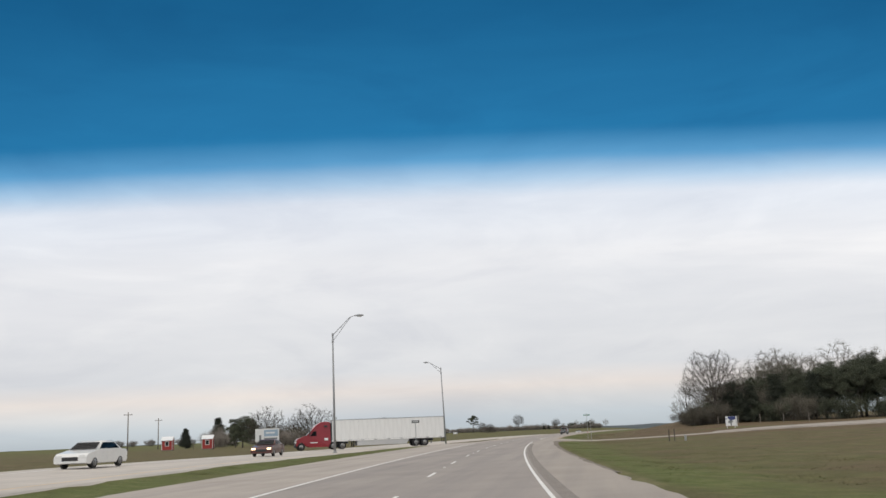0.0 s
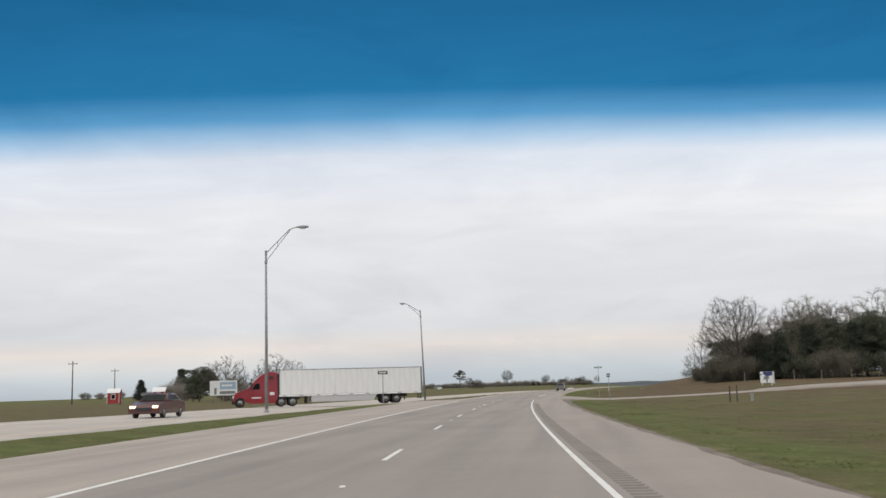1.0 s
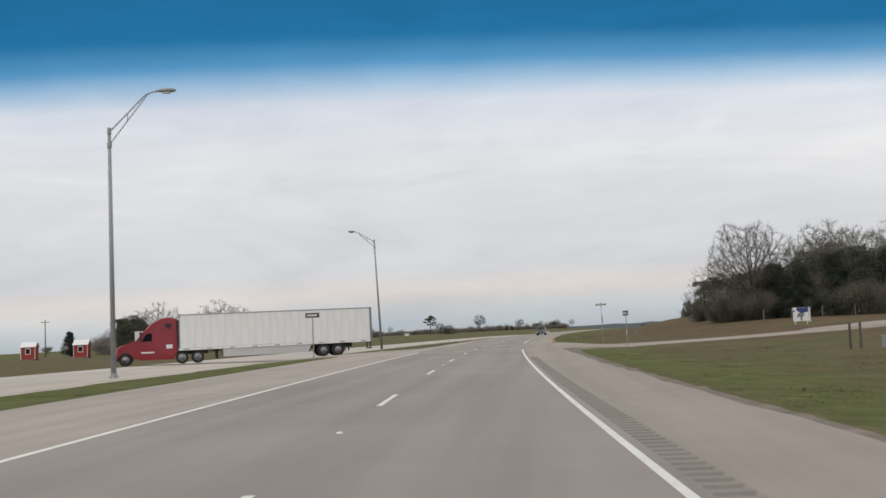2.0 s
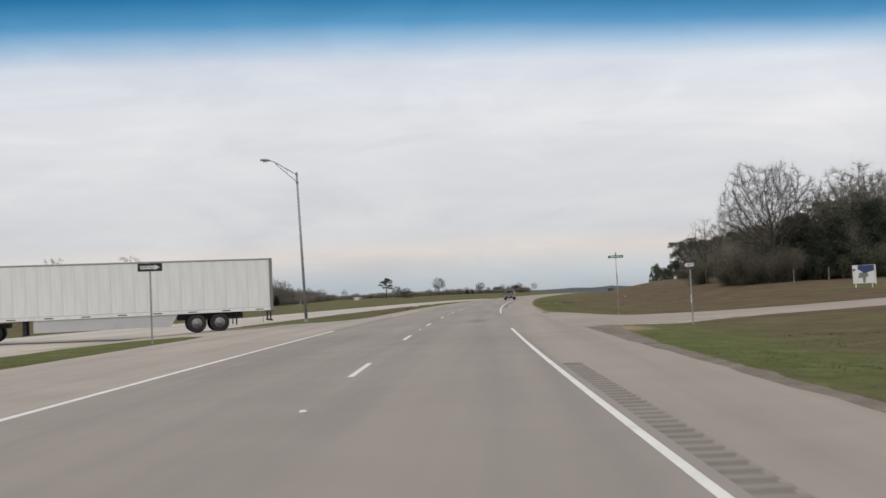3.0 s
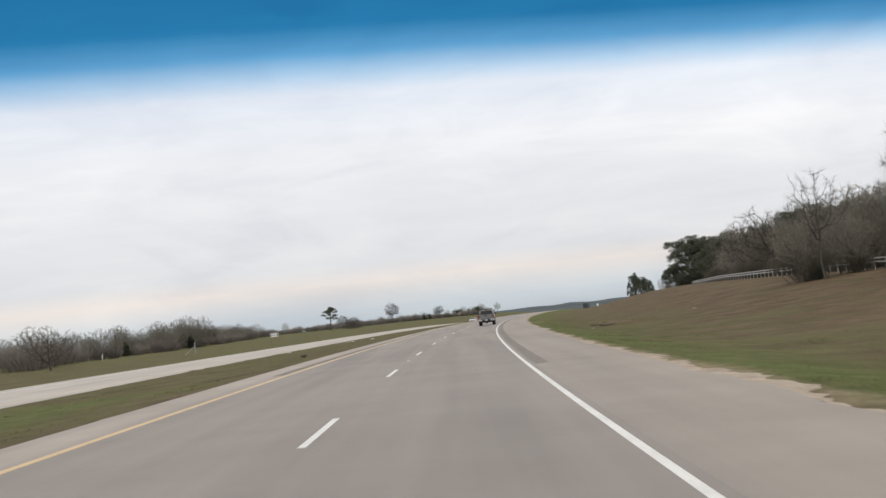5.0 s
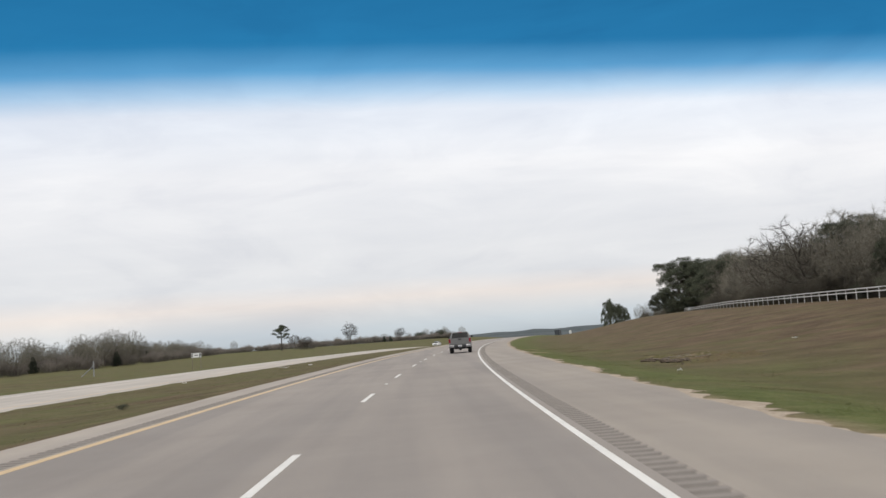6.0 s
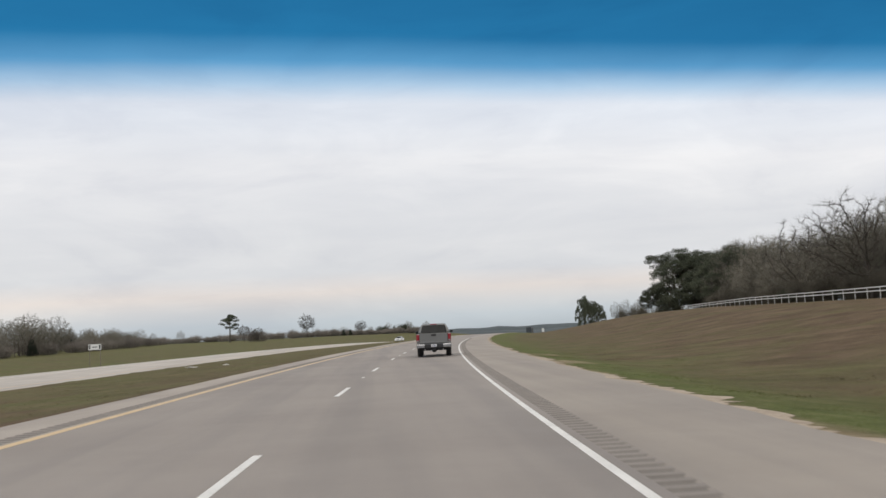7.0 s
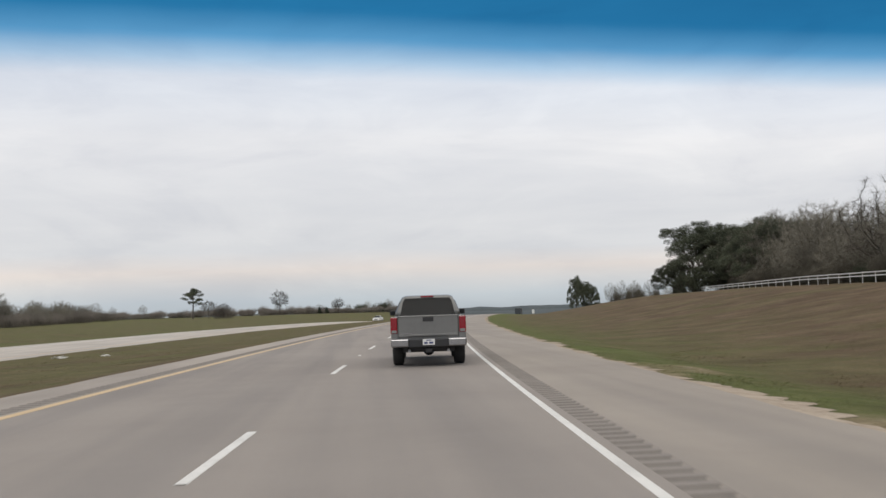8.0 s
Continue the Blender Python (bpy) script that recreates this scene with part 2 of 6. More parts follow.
BARK = material("grey_bark", [(0.060, 0.052, 0.045), (0.094, 0.082, 0.071), (0.140, 0.122, 0.106)], 1.5, 14, 0.95, 0, 0.6, 30, random_tint=0.2)
TWIG = material("bare_twigs", [(0.049, 0.043, 0.035), (0.076, 0.067, 0.055), (0.112, 0.100, 0.082)], 0.8, 9, 0.95, random_tint=0.22)
DRYLEAF = material("fine_brown_brush", [(0.086, 0.078, 0.060), (0.118, 0.107, 0.083), (0.156, 0.143, 0.112)], 0.6, 5, 0.95, random_tint=0.2)
# grey-brown twigs, their colour lightened further to imitate distance haze
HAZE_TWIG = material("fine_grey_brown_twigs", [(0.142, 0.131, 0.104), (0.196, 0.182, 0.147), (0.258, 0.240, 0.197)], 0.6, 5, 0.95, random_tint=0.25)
# brown soil with the bank's dark shadows worked into its colour
SHADED_SOIL = material("shade_darkened_soil", [(0.045, 0.034, 0.025), (0.085, 0.064, 0.046), (0.15, 0.115, 0.082)], 2.0, 14, 0.95, 0, 0.5, 25)
DEADWOOD = material("weathered_dead_wood", [(0.19, 0.16, 0.135), (0.26, 0.225, 0.195), (0.34, 0.30, 0.26)], 2.0, 16, 0.9, 0, 0.4, 40)
# lighter copy of the brush: distance haze is put into its colour
HAZED_BRUSH = material("haze_lightened_brush", [(0.17, 0.15, 0.13), (0.235, 0.21, 0.185), (0.30, 0.27, 0.24)], 0.6, 5, 0.95, random_tint=0.2)
OAKLEAF = material("dark_evergreen_leaves", [(0.038, 0.046, 0.028), (0.064, 0.074, 0.045), (0.100, 0.110, 0.068)], 0.5, 5, 0.75, random_tint=0.2)
CEDAR = material("dark_cedar_sprays", [(0.020, 0.026, 0.018), (0.036, 0.044, 0.029), (0.058, 0.065, 0.044)], 0.5, 5, 0.85, random_tint=0.2)
# distance haze is mixed into this woodland colour as blue-grey
HAZE_WOODS = material("hazed_far_woodland", [(0.056, 0.068, 0.076), (0.074, 0.090, 0.098), (0.096, 0.110, 0.118)], 0.01, 0.12, 1.0)

STEEL = material("galvanised_steel", [(0.23, 0.235, 0.245), (0.30, 0.305, 0.315), (0.37, 0.375, 0.385)], 1.5, 20, 0.55, 0.15, 0.05, 40)
CHROME = paint("chrome", (0.36, 0.36, 0.37), 0.24, 1.0)
BLACK = paint("black_plastic", (0.022, 0.022, 0.024), 0.55)
RUBBER = material("tyre_rubber", [(0.014, 0.014, 0.015), (0.022, 0.022, 0.023), (0.034, 0.033, 0.032)], 3, 30, 0.85, 0, 0.2, 60)
ALLOY = paint("wheel_alloy", (0.40, 0.40, 0.40), 0.45, 0.7, 0.0, 0.3)
GREY_PAINT = paint("steel_grey_car_paint", (0.185, 0.187, 0.185), 0.30, 0.45, 0.45, 0.10)
RED_PAINT = paint("red_truck_paint", (0.24, 0.010, 0.018), 0.3, 0.1, 0.5)
WHITE_CAR = paint("white_car_paint", (0.72, 0.72, 0.71), 0.3, 0.0, 0.4)
DARK_CAR = paint("dark_car_paint", (0.10, 0.035, 0.03), 0.3, 0.2, 0.4)
DARK_BOX = paint("dark_truck_body", (0.030, 0.038, 0.045), 0.5)
TRAILER_WHITE = material("white_trailer_sheet", [(0.68, 0.68, 0.665), (0.78, 0.78, 0.765), (0.84, 0.84, 0.83)], 0.55, 2.2, 0.45, 0.0, 0.02, 20, stretch_by=(1, 1.6, 0.10))
TRAILER_GREY = paint("aluminium_rail", (0.42, 0.43, 0.44), 0.45, 0.6)
SKIRT = paint("grey_trailer_skirt", (0.50, 0.50, 0.50), 0.5)
LAMP_RED = paint("red_tail_lens", (0.23, 0.006, 0.016), 0.22, 0.0, 0.3)
LAMP_CLEAR = glow("lit_headlamp", (1.0, 0.72, 0.45), 3.0)
WHITE_PAINT = material("white_board_paint", [(0.52, 0.51, 0.49), (0.64, 0.63, 0.61), (0.72, 0.71, 0.69)], 1.5, 14, 0.65, 0, 0.1, 40)
RED_WOOD = material("red_painted_boards", [(0.24, 0.025, 0.022), (0.33, 0.035, 0.030), (0.38, 0.055, 0.045)], 1.5, 12, 0.7, 0, 0.15, 30)
METAL_ROOF = paint("white_metal_roof", (0.74, 0.75, 0.76), 0.4, 0.2)
SIGN_WHITE = paint("sign_white", (0.72, 0.72, 0.71), 0.45)
SIGN_BLACK = paint("sign_black", (0.02, 0.02, 0.02), 0.45)
SIGN_GREEN = paint("street_sign_green", (0.02, 0.19, 0.11), 0.4)
SIGN_BLUE = paint("sign_navy_blue", (0.035, 0.05, 0.16), 0.4)
SIGN_GREY = paint("sign_grey_figure", (0.19, 0.20, 0.20), 0.5)
SIGN_BACK = paint("bare_sign_aluminium", (0.38, 0.39, 0.39), 0.4, 0.6)
SIGN_SKY = paint("faded_blue_panel", (0.32, 0.42, 0.52), 0.5)
REFLECTOR = paint("red_reflector", (0.62, 0.03, 0.06), 0.3)
FENCE_WHITE = material("white_fence_paint", [(0.66, 0.65, 0.63), (0.78, 0.77, 0.75), (0.84, 0.83, 0.81)], 1.5, 14, 0.6, 0, 0.1, 40)
WOOD = material("weathered_wood", [(0.12, 0.10, 0.085), (0.19, 0.165, 0.14), (0.27, 0.24, 0.21)], 2, 18, 0.9, 0, 0.4, 30)
PAPER = paint("white_litter_paper", (0.75, 0.74, 0.72), 0.8)

GLASS = bpy.data.materials.new("dark_vehicle_glass")
GLASS.use_nodes = True
_b = GLASS.node_tree.nodes["Principled BSDF"]
_b.inputs["Base Color"].default_value = (0.012, 0.014, 0.016, 1)
_b.inputs["Roughness"].default_value = 0.07
_b.inputs["Specular IOR Level"].default_value = 0.25


# ---- the plan: u is the distance to the right of the lane dashes, y runs ahead ----
def centre(y):
    if y > 540:
        return centre(540) + 0.307 * (y - 540)
    if y < -60:
        return centre(-60) - 0.137 * (y + 60)
    return -3.2 + 3.7e-4 * (y - 125) ** 2


def lerp(x, pairs):
    return float(np.interp(x, [p[0] for p in pairs], [p[1] for p in pairs]))


def smooth(a, b, x):
    k = min(1.0, max(0.0, (x - a) / (b - a)))
    return k * k * (3 - 2 * k)


def fade_far(y):
    """How far the road has sunk behind the crest."""
    if y < 380:
        return 0.0
    return -1.2e-4 * (min(y, 530) - 380) ** 2 - (0.02 * (min(y, 900) - 530) if y > 530 else 0)


def opposite_edge(y):
    k = min(max(y, -60), 330) - 150
    return -17.34 - 0.0473 * k - 4.0e-5 * k * k


WIDE = 10.4  # the opposite carriageway, edge to edge


def opposite_low(y):
    k = min(max(y, 40), 310) - 150
    return -0.473 - 0.00456 * k + 1.2e-5 * k * k


CREST = [(-200, -0.6), (60, -0.5), (100, -0.2), (120, 0.1), (145, 0.45), (170, 1.05), (200, 1.5), (246, 2.05), (294, 2.55), (344, 2.55), (400, 2.05), (450, 1.0), (500, 0.1), (560, -0.5), (700, -2)]


def height(u, y):
    """The lie of the land, under roads and turf alike."""
    far = fade_far(y)
    if u >= -5.2:
        base = far
        if u > 5.9:
            d = u - 5.9
            ditch = -0.42 * smooth(0, 4.5, d)
            deep = smooth(95, 140, y) if y < 200 else 1.0
            rise = (lerp(y, CREST) - far * 0.6 + 0.42) * smooth(5, 30, d)
            base = far + ditch * (0.45 + 0.55 * deep) + rise
            if d > 40:
                base += 0.004 * min(d - 40, 200) * smooth(120, 160, y)
        return base
    n, low = opposite_edge(y), opposite_low(y)
    lift = 1.1 * smooth(330, 560, y) * (1 - smooth(640, 800, y)) - 9.0 * smooth(660, 1000, y)
    near = -8.9 if y < 104 else -8.9 + 3.7 * smooth(104, 126, y)
    if u > near:
        k = 0.0
        z = 0.0
    elif u > n:
        k = (near - u) / (near - n)
        paved = smooth(100, 107, y) * (1 - smooth(120, 127, y))
        z = low * k ** (1 + paved) - 0.12 * (1 - paved) * math.sin(math.pi * k)
    elif u > n - WIDE:
        z = low + 0.2 * (n - u) / WIDE
    else:
        z = (low + 0.2) * (1 - smooth(WIDE, WIDE + 26, n - u)) + 0.25 * smooth(10, 80, n - u) + 0.9 * smooth(60, 200, n - u)
    return z * (1 - 0.3 * smooth(380, 500, y)) + far * (1 - smooth(30, 80, -u)) + lift * smooth(35, 85, -u)


def spot(u, y, dz=0.0):
    return Vector((centre(y) + u, y, height(u, y) + dz))


def place(x, y):
    """The ground under a point of the map."""
    return Vector((x, y, height(x - centre(y), y)))


# ---- building helpers ----
def mesh_ob(name, verts, faces, mat, parent=None, label="", smooth_shade=False):
    me = bpy.data.meshes.new(name)
    me.from_pydata(verts, [], faces)
    me.materials.append(mat)
    if smooth_shade:
        me.polygons.foreach_set("use_smooth", [True] * len(me.polygons))
    me.update()
    ob = new(name, me)
    ob.parent = parent
    if label:
        ob["label"] = label
    return ob


def part(name, bm, mat, parent=None, label="", smooth_shade=False):
    bmesh.ops.recalc_face_normals(bm, faces=bm.faces[:])
    me = bpy.data.meshes.new(name)
    bm.to_mesh(me)
    bm.free()
    me.materials.append(mat)
    if smooth_shade:
        me.polygons.foreach_set("use_smooth", [True] * len(me.polygons))
    ob = new(name, me)
    ob.parent = parent
    if label:
        ob["label"] = label
    return ob


def thing(name, at, label, category, group="", turn=0.0):
    ob = new(name)
    ob.empty_display_size = 0.3
    ob.matrix_basis = pose(at[0], at[1], at[2], 0, 0, turn)
    return tagged(ob, label, category, group)


def box(bm, lo, hi, bevel=0.0):
    m = Matrix.LocRotScale([(a + b) / 2 for a, b in zip(lo, hi)], None, [abs(b - a) for a, b in zip(lo, hi)])
    vs = bmesh.ops.create_cube(bm, size=1, matrix=m)["verts"]
    if bevel:
        es = list({e for v in vs for e in v.link_edges})
        bmesh.ops.bevel(bm, geom=es, offset=bevel, segments=2, affect="EDGES", profile=0.5)
    return bm


def boxes(*specs, bevel=0.0):
    bm = bmesh.new()
    for lo, hi in specs:
        box(bm, lo, hi, bevel)
    return bm


def tube(bm, a, b, r0, r1=None, n=10, caps=True):
    a, b = Vector(a), Vector(b)
    r1 = r0 if r1 is None else r1
    q = (b - a).to_track_quat("Z", "Y").to_matrix()
    rings = []
    for p, r in ((a, r0), (b, r1)):
        rings.append([bm.verts.new(p + q @ Vector((r * math.cos(2 * math.pi * i / n), r * math.sin(2 * math.pi * i / n), 0))) for i in range(n)])
    for i in range(n):
        bm.faces.new((rings[0][i], rings[0][(i + 1) % n], rings[1][(i + 1) % n], rings[1][i]))
    if caps:
        bm.faces.new(rings[0][::-1])
        bm.faces.new(rings[1])
    return bm


def loft(rings, bm=None, caps=True):
    """A skin over closed rings of the same number of points."""
    bm = bm or bmesh.new()
    vs = [[bm.verts.new(p) for p in r] for r in rings]
    n = len(vs[0])
    for a, b in zip(vs, vs[1:]):
        for i in range(n):
            bm.faces.new((a[i], a[(i + 1) % n], b[(i + 1) % n], b[i]))
    if caps:
        bm.faces.new(vs[0][::-1])
        bm.faces.new(vs[-1])
    return bm


def profile(points, half, bm=None, bevel=0.0):
    """A side outline (along, up) given a width; half is a number or a function of height."""
    bm = bm or bmesh.new()
    wide = half if callable(half) else (lambda z: half)
    left = [bm.verts.new((-wide(z), y, z)) for y, z in points]
    right = [bm.verts.new((wide(z), y, z)) for y, z in points]
    n = len(points)
    fl, fr = bm.faces.new(left), bm.faces.new(right[::-1])
    for i in range(n):
        bm.faces.new((left[(i + 1) % n], left[i], right[i], right[(i + 1) % n]))
    if bevel:
        es = [e for e in fl.edges] + [e for e in fr.edges]
        bmesh.ops.bevel(bm, geom=es, offset=bevel, segments=2, affect="EDGES", profile=0.5)
    return bm


def arch(cy, r, base, steps=8):
    """Points of a wheel arch in a side outline, from front to back."""
    return [(cy + r * math.cos(math.pi * i / steps), base + r * math.sin(math.pi * i / steps)) for i in range(steps + 1)]


def wheel(parent, x, y, r, w, rim=0.62, dual=False, flip=1):
    n = 20
    rings = []
    for dx, rr in ((-0.5, 0.80), (-0.46, 0.93), (-0.36, 1.0), (0.36, 1.0), (0.46, 0.93), (0.5, 0.80)):
        rings.append([(x + dx * w, y + r * rr * math.cos(2 * math.pi * i / n), r + r * rr * math.sin(2 * math.pi * i / n)) for i in range(n)])
    ty = part("wheel", loft(rings), RUBBER, parent, "black tyre", True)
    s = flip * w * 0.5
    rr = []
    for dx, q in ((1.005, rim), (0.96, rim * 0.94), (0.72, rim * 0.80), (0.70, rim * 0.32), (0.98, rim * 0.28), (1.0, 0.02)):
        rr.append([(x + s * dx, y + r * q * math.cos(2 * math.pi * i / n), r + r * q * math.sin(2 * math.pi * i / n)) for i in range(n)])
    part("rim", loft(rr), ALLOY, ty, "dull metal wheel rim", True)
    bm = bmesh.new()
    for i in range(6):
        a = 2 * math.pi * i / 6
        c = Vector((x + s * 1.0, y + r * 0.17 * math.cos(a), r + r * 0.17 * math.sin(a)))
        tube(bm, c - Vector((0.03 * flip, 0, 0)), c + Vector((0.015 * flip, 0, 0)), 0.014, n=6)
    part("wheel_nuts", bm, BLACK, ty)
    return ty


def words(text, size, at, turn, mat, parent, name="lettering"):
    cu = bpy.data.curves.new(name, "FONT")
    cu.body, cu.size, cu.extrude, cu.align_x, cu.align_y = text, size, 0.001, "CENTER", "CENTER"
    tmp = bpy.data.objects.new(name, cu)
    scene.collection.objects.link(tmp)
    bpy.context.view_layer.update()
    me = bpy.data.meshes.new_from_object(tmp)
    bpy.data.objects.remove(tmp)
    me.materials.clear()
    me.materials.append(mat)
    ob = new(name, me)
    ob.parent = parent
    ob.matrix_basis = Matrix.Translation(at) @ Euler(turn).to_matrix().to_4x4()
    return ob


def ribbon(name, lanes, ys, mat, dz=0.0, parent=None, thick=0.0, label="", drops=None):
    """A strip along the road. lanes: functions of y giving u, from left to right."""
    verts, faces = [], []
    k = len(lanes)
    for y in ys:
        us = [f(y) for f in lanes]
        for i, u in enumerate(us):
            verts.append(spot(u, y, dz + (drops[i] if drops else 0.0)))
        if thick:
            flank = 2.0 * thick
            verts.append(spot(us[0] - flank, y, dz - thick)); verts.append(spot(us[-1] + flank, y, dz - thick))
    row = k + (2 if thick else 0)
    for j in range(len(ys) - 1):
        a, b = j * row, (j + 1) * row
        for i in range(k - 1):
            faces.append((a + i, a + i + 1, b + i + 1, b + i))
        if thick:
            faces.append((a + k, a, b, b + k))
            faces.append((a + k - 1, a + k + 1, b + k + 1, b + k - 1))
    return mesh_ob(name, verts, faces, mat, parent, label)


def const(v):
    return lambda y: v


def steps(a, b, d):
    n = max(1, round((b - a) / d))
    return [a + (b - a) * i / n for i in range(n + 1)]


def ragged(u, amp, seed, wave=0.35):
    return lambda y: u + amp * (noise.noise((y * wave, seed, 0)) + 0.5 * noise.noise((y * wave * 3.1, seed, 5)))


# ---- ground: one sheet to the horizon ----
def turf_cover(u, y):
    n = opposite_edge(y)
    # green near the tarmac and in the median, brown hay on the hill
    if u > 5.4:
        d = max(0.0, u - 5.7)
        if y < 104:
            green, bare = lerp(d, [(0, 0.45), (0.8, 0.68), (2.6, 0.60), (4.6, 0.47), (9, 0.41), (20, 0.37), (40, 0.36), (90, 0.4)]), lerp(d, [(0, 0.5), (0.8, 0.15), (2, 0)])
        else:
            green, bare = lerp(d, [(0, 0.55), (1.0, 0.68), (2.6, 0.58), (4.4, 0.43), (8, 0.32), (14, 0.24), (30, 0.21), (60, 0.3)]), lerp(d, [(0, 0.66), (0.5, 0.40), (1.2, 0.14), (3, 0)])
    elif u > n:
        green, bare = 0.39 + 0.38 * (1 - min(1, math.hypot(u + 14, (y - 145) * 0.5) / 9)), lerp(-5.2 - u, [(0, 0.36), (0.6, 0.12), (1.2, 0)])
        if y < 112:
            green = 0.66
        else:
            green *= lerp(-5.2 - u, [(0, 0.25), (0.9, 1.0)])
    else:
        green, bare = lerp(n - WIDE - u, [(0, 0.48), (6, 0.37), (40, 0.38), (120, 0.46), (400, 0.48)]) + lerp(y, [(200, 0), (270, 0.09)]), 0.0
    if u > 20 and y > 130:
        green = max(green, 0.85 * (1 - min(1, math.hypot((u - 33.5) * 0.35, y - 145) / 4.5)))
    if 92 < y < 101 and u > 5.9:
        bare = max(bare, 0.95 * (1 - min(1, math.hypot(u - 6.6, (y - 97.5) * 0.45) / 2.2)))
    # washed-out gullies and scraped patches on the cut slope
    for gu, gy, gr in ((7.0, 205, 1.3), (7.2, 215, 1.5)):
        bare = max(bare, 0.85 * (1 - min(1, math.hypot(u - gu, (y - gy) * 0.5) / gr)))
    return green, bare


us = [-3500, -2400, -1600, -1100, -750, -520, -380, -280, -220, -180, -150, -130, -115, -100, -90, -80, -72, -65, -59, -54, -50, -46, -42, -39, -36.5]
us += [x * 0.75 for x in range(-46, 61)] + [46.5, 48, 50, 53, 57, 62, 68, 76, 86, 98, 112, 130, 150, 180, 220, 280, 380, 520, 750, 1100, 1600, 2400, 3500]
ysg = [-400, -300, -220, -160, -120, -90, -70, -55, -45] + steps(-38, 300, 2.0) + steps(304, 560, 4.0)[0:] + [570, 582, 596, 612, 632, 660, 700, 760, 840, 950, 1100, 1300, 1600, 2000, 2600, 3400, 4400]
gverts, gfaces, gcover = [], [], []
for y in ysg:
    n = opposite_edge(y)
    for u in us:
        z = height(u, y)
        if -45 < u < 60 and -50 < y < 400:
            rough = 0.05 * noise.noise((u * 0.45, y * 0.45, 1)) + 0.03 * noise.noise((u * 1.3, y * 1.3, 2))
        else:
            rough = 0.25 * noise.noise((u * 0.03, y * 0.03, 1))
        inner = -8.9 if y < 104 else -5.25
        away = min(abs(u - 5.95) if u > 5.95 else 9, abs(u - inner) if n < u < inner else 9, abs(u - n) if n < u < inner else 9, abs(u - n + WIDE) if u < n - WIDE else 9)
        if inner + 0.35 < u < 5.6 or n - WIDE + 0.4 < u < n - 0.4:
            z -= 0.07
        elif 94 < y < 134 and -20 < u < 40:
            z -= 0.03
        else:
            z += rough * smooth(0.0, 2.5, away) - 0.03
        gverts.append((centre(y) + u, y, z))
        green, bare = turf_cover(u, y)
        gcover.append((green, bare, 0, 1))
row = len(us)
for j in range(len(ysg) - 1):
    for i in range(row - 1):
        a = j * row + i
        gfaces.append((a, a + 1, a + row + 1, a + row))
ground = mesh_ob("ground", gverts, gfaces, GRASS, None, "", True)
layer = ground.data.color_attributes.new("cover", "FLOAT_COLOR", "POINT")
layer.data.foreach_set("color", [c for row_ in gcover for c in row_])
tagged(ground, "rolling roadside turf, green by the road, brown on the hill", "ground", kind="structure")

# ---- standing grass: loose tufts along the verges, the median and the cut slope ----
def tufts(seed, count, y0, y1, u_of, tall, thin):
    rng = np.random.default_rng(seed)
    verts, shades = [], []
    for i in range(count):
        y = y0 + (y1 - y0) * rng.random()
        u = u_of(y, rng.random())
        lump = 0.55 + 0.9 * max(0.0, noise.noise((u * 0.5, y * 0.5, seed)) + 0.35)
        p = spot(u, y, -0.05)
        cover_ = (*turf_cover(u, y), 0, 1)
        for b in range(3):
            az, out = rng.random() * 6.283, rng.random() * 0.10
            c, s = math.cos(az), math.sin(az)
            h = tall * lump * (0.5 + rng.random())
            q = p + Vector((c * out, s * out, 0))
            bend = h * (0.9 + 1.4 * rng.random())
            verts += [q + Vector((-s * thin, c * thin, 0)), q + Vector((s * thin, -c * thin, 0)), q + Vector((c * bend, s * bend, h))]
            shades += [cover_] * 3
    ob = mesh_ob("grass_tufts", verts, [(k, k + 1, k + 2) for k in range(0, len(verts), 3)], GRASS)
    lay = ob.data.color_attributes.new("cover", "FLOAT_COLOR", "POINT")
    lay.data.foreach_set("color", [c for row_ in shades for c in row_])
    return tagged(ob, "short rough grass standing in loose tufts", "grass", kind="stuff")


tufts(1, 16000, 14, 93, lambda y, k: 6.2 + 10 * k ** 1.4, 0.034, 0.008)
tufts(2, 24000, 124, 235, lambda y, k: 6.3 + 6 * k ** 1.3, 0.030, 0.007)
tufts(3, 16000, 126, 235, lambda y, k: 11 + 20 * k, 0.026, 0.009)
tufts(4, 12000, 30, 98, lambda y, k: -9.2 + k * (opposite_edge(y) + 9.6), 0.036, 0.009)
tufts(5, 16000, 132, 260, lambda y, k: -5.5 + k * (opposite_edge(y) + 5.9), 0.036, 0.009)

# ---- our carriageway ----
LINE_R, LINE_L = 3.33, -3.70
road = ribbon("road", [const(LINE_L - 0.12), const(-1.8), const(0.0), const(1.8), const(LINE_R + 0.12)], steps(-140, 700, 4), ASPHALT, 0.0)
tagged(road, "two-lane worn grey asphalt carriageway curving gently right", "road", kind="structure")
crumbled = ragged(0.0, 0.24, 3.0)


def shoulder_edge(y):
    return lerp(y, [(138, 5.64), (178, 5.95)]) + crumbled(y)


gap_in, gap_out = const(LINE_R + 0.16), const(LINE_R + 0.49)
# the outer shoulder, with a slot where the rumble strip is milled
ribbon("shoulder", [gap_out, const(4.8), shoulder_edge], steps(-140, 700, 1.0), SHOULDER, 0.0, road, 0.12, "pale asphalt shoulder with a crumbling edge")
ribbon("shoulder", [const(LINE_R + 0.12), gap_in], steps(-140, 700, 4), ASPHALT, 0.0, road)
ribbon("shoulder", [gap_in, gap_out], steps(83, 142, 2), SHOULDER, 0.0, road)
ribbon("shoulder", [gap_in, gap_out], steps(300, 700, 5), SHOULDER, 0.0, road)
inner_edge = ragged(-5.25, 0.12, 9.0)
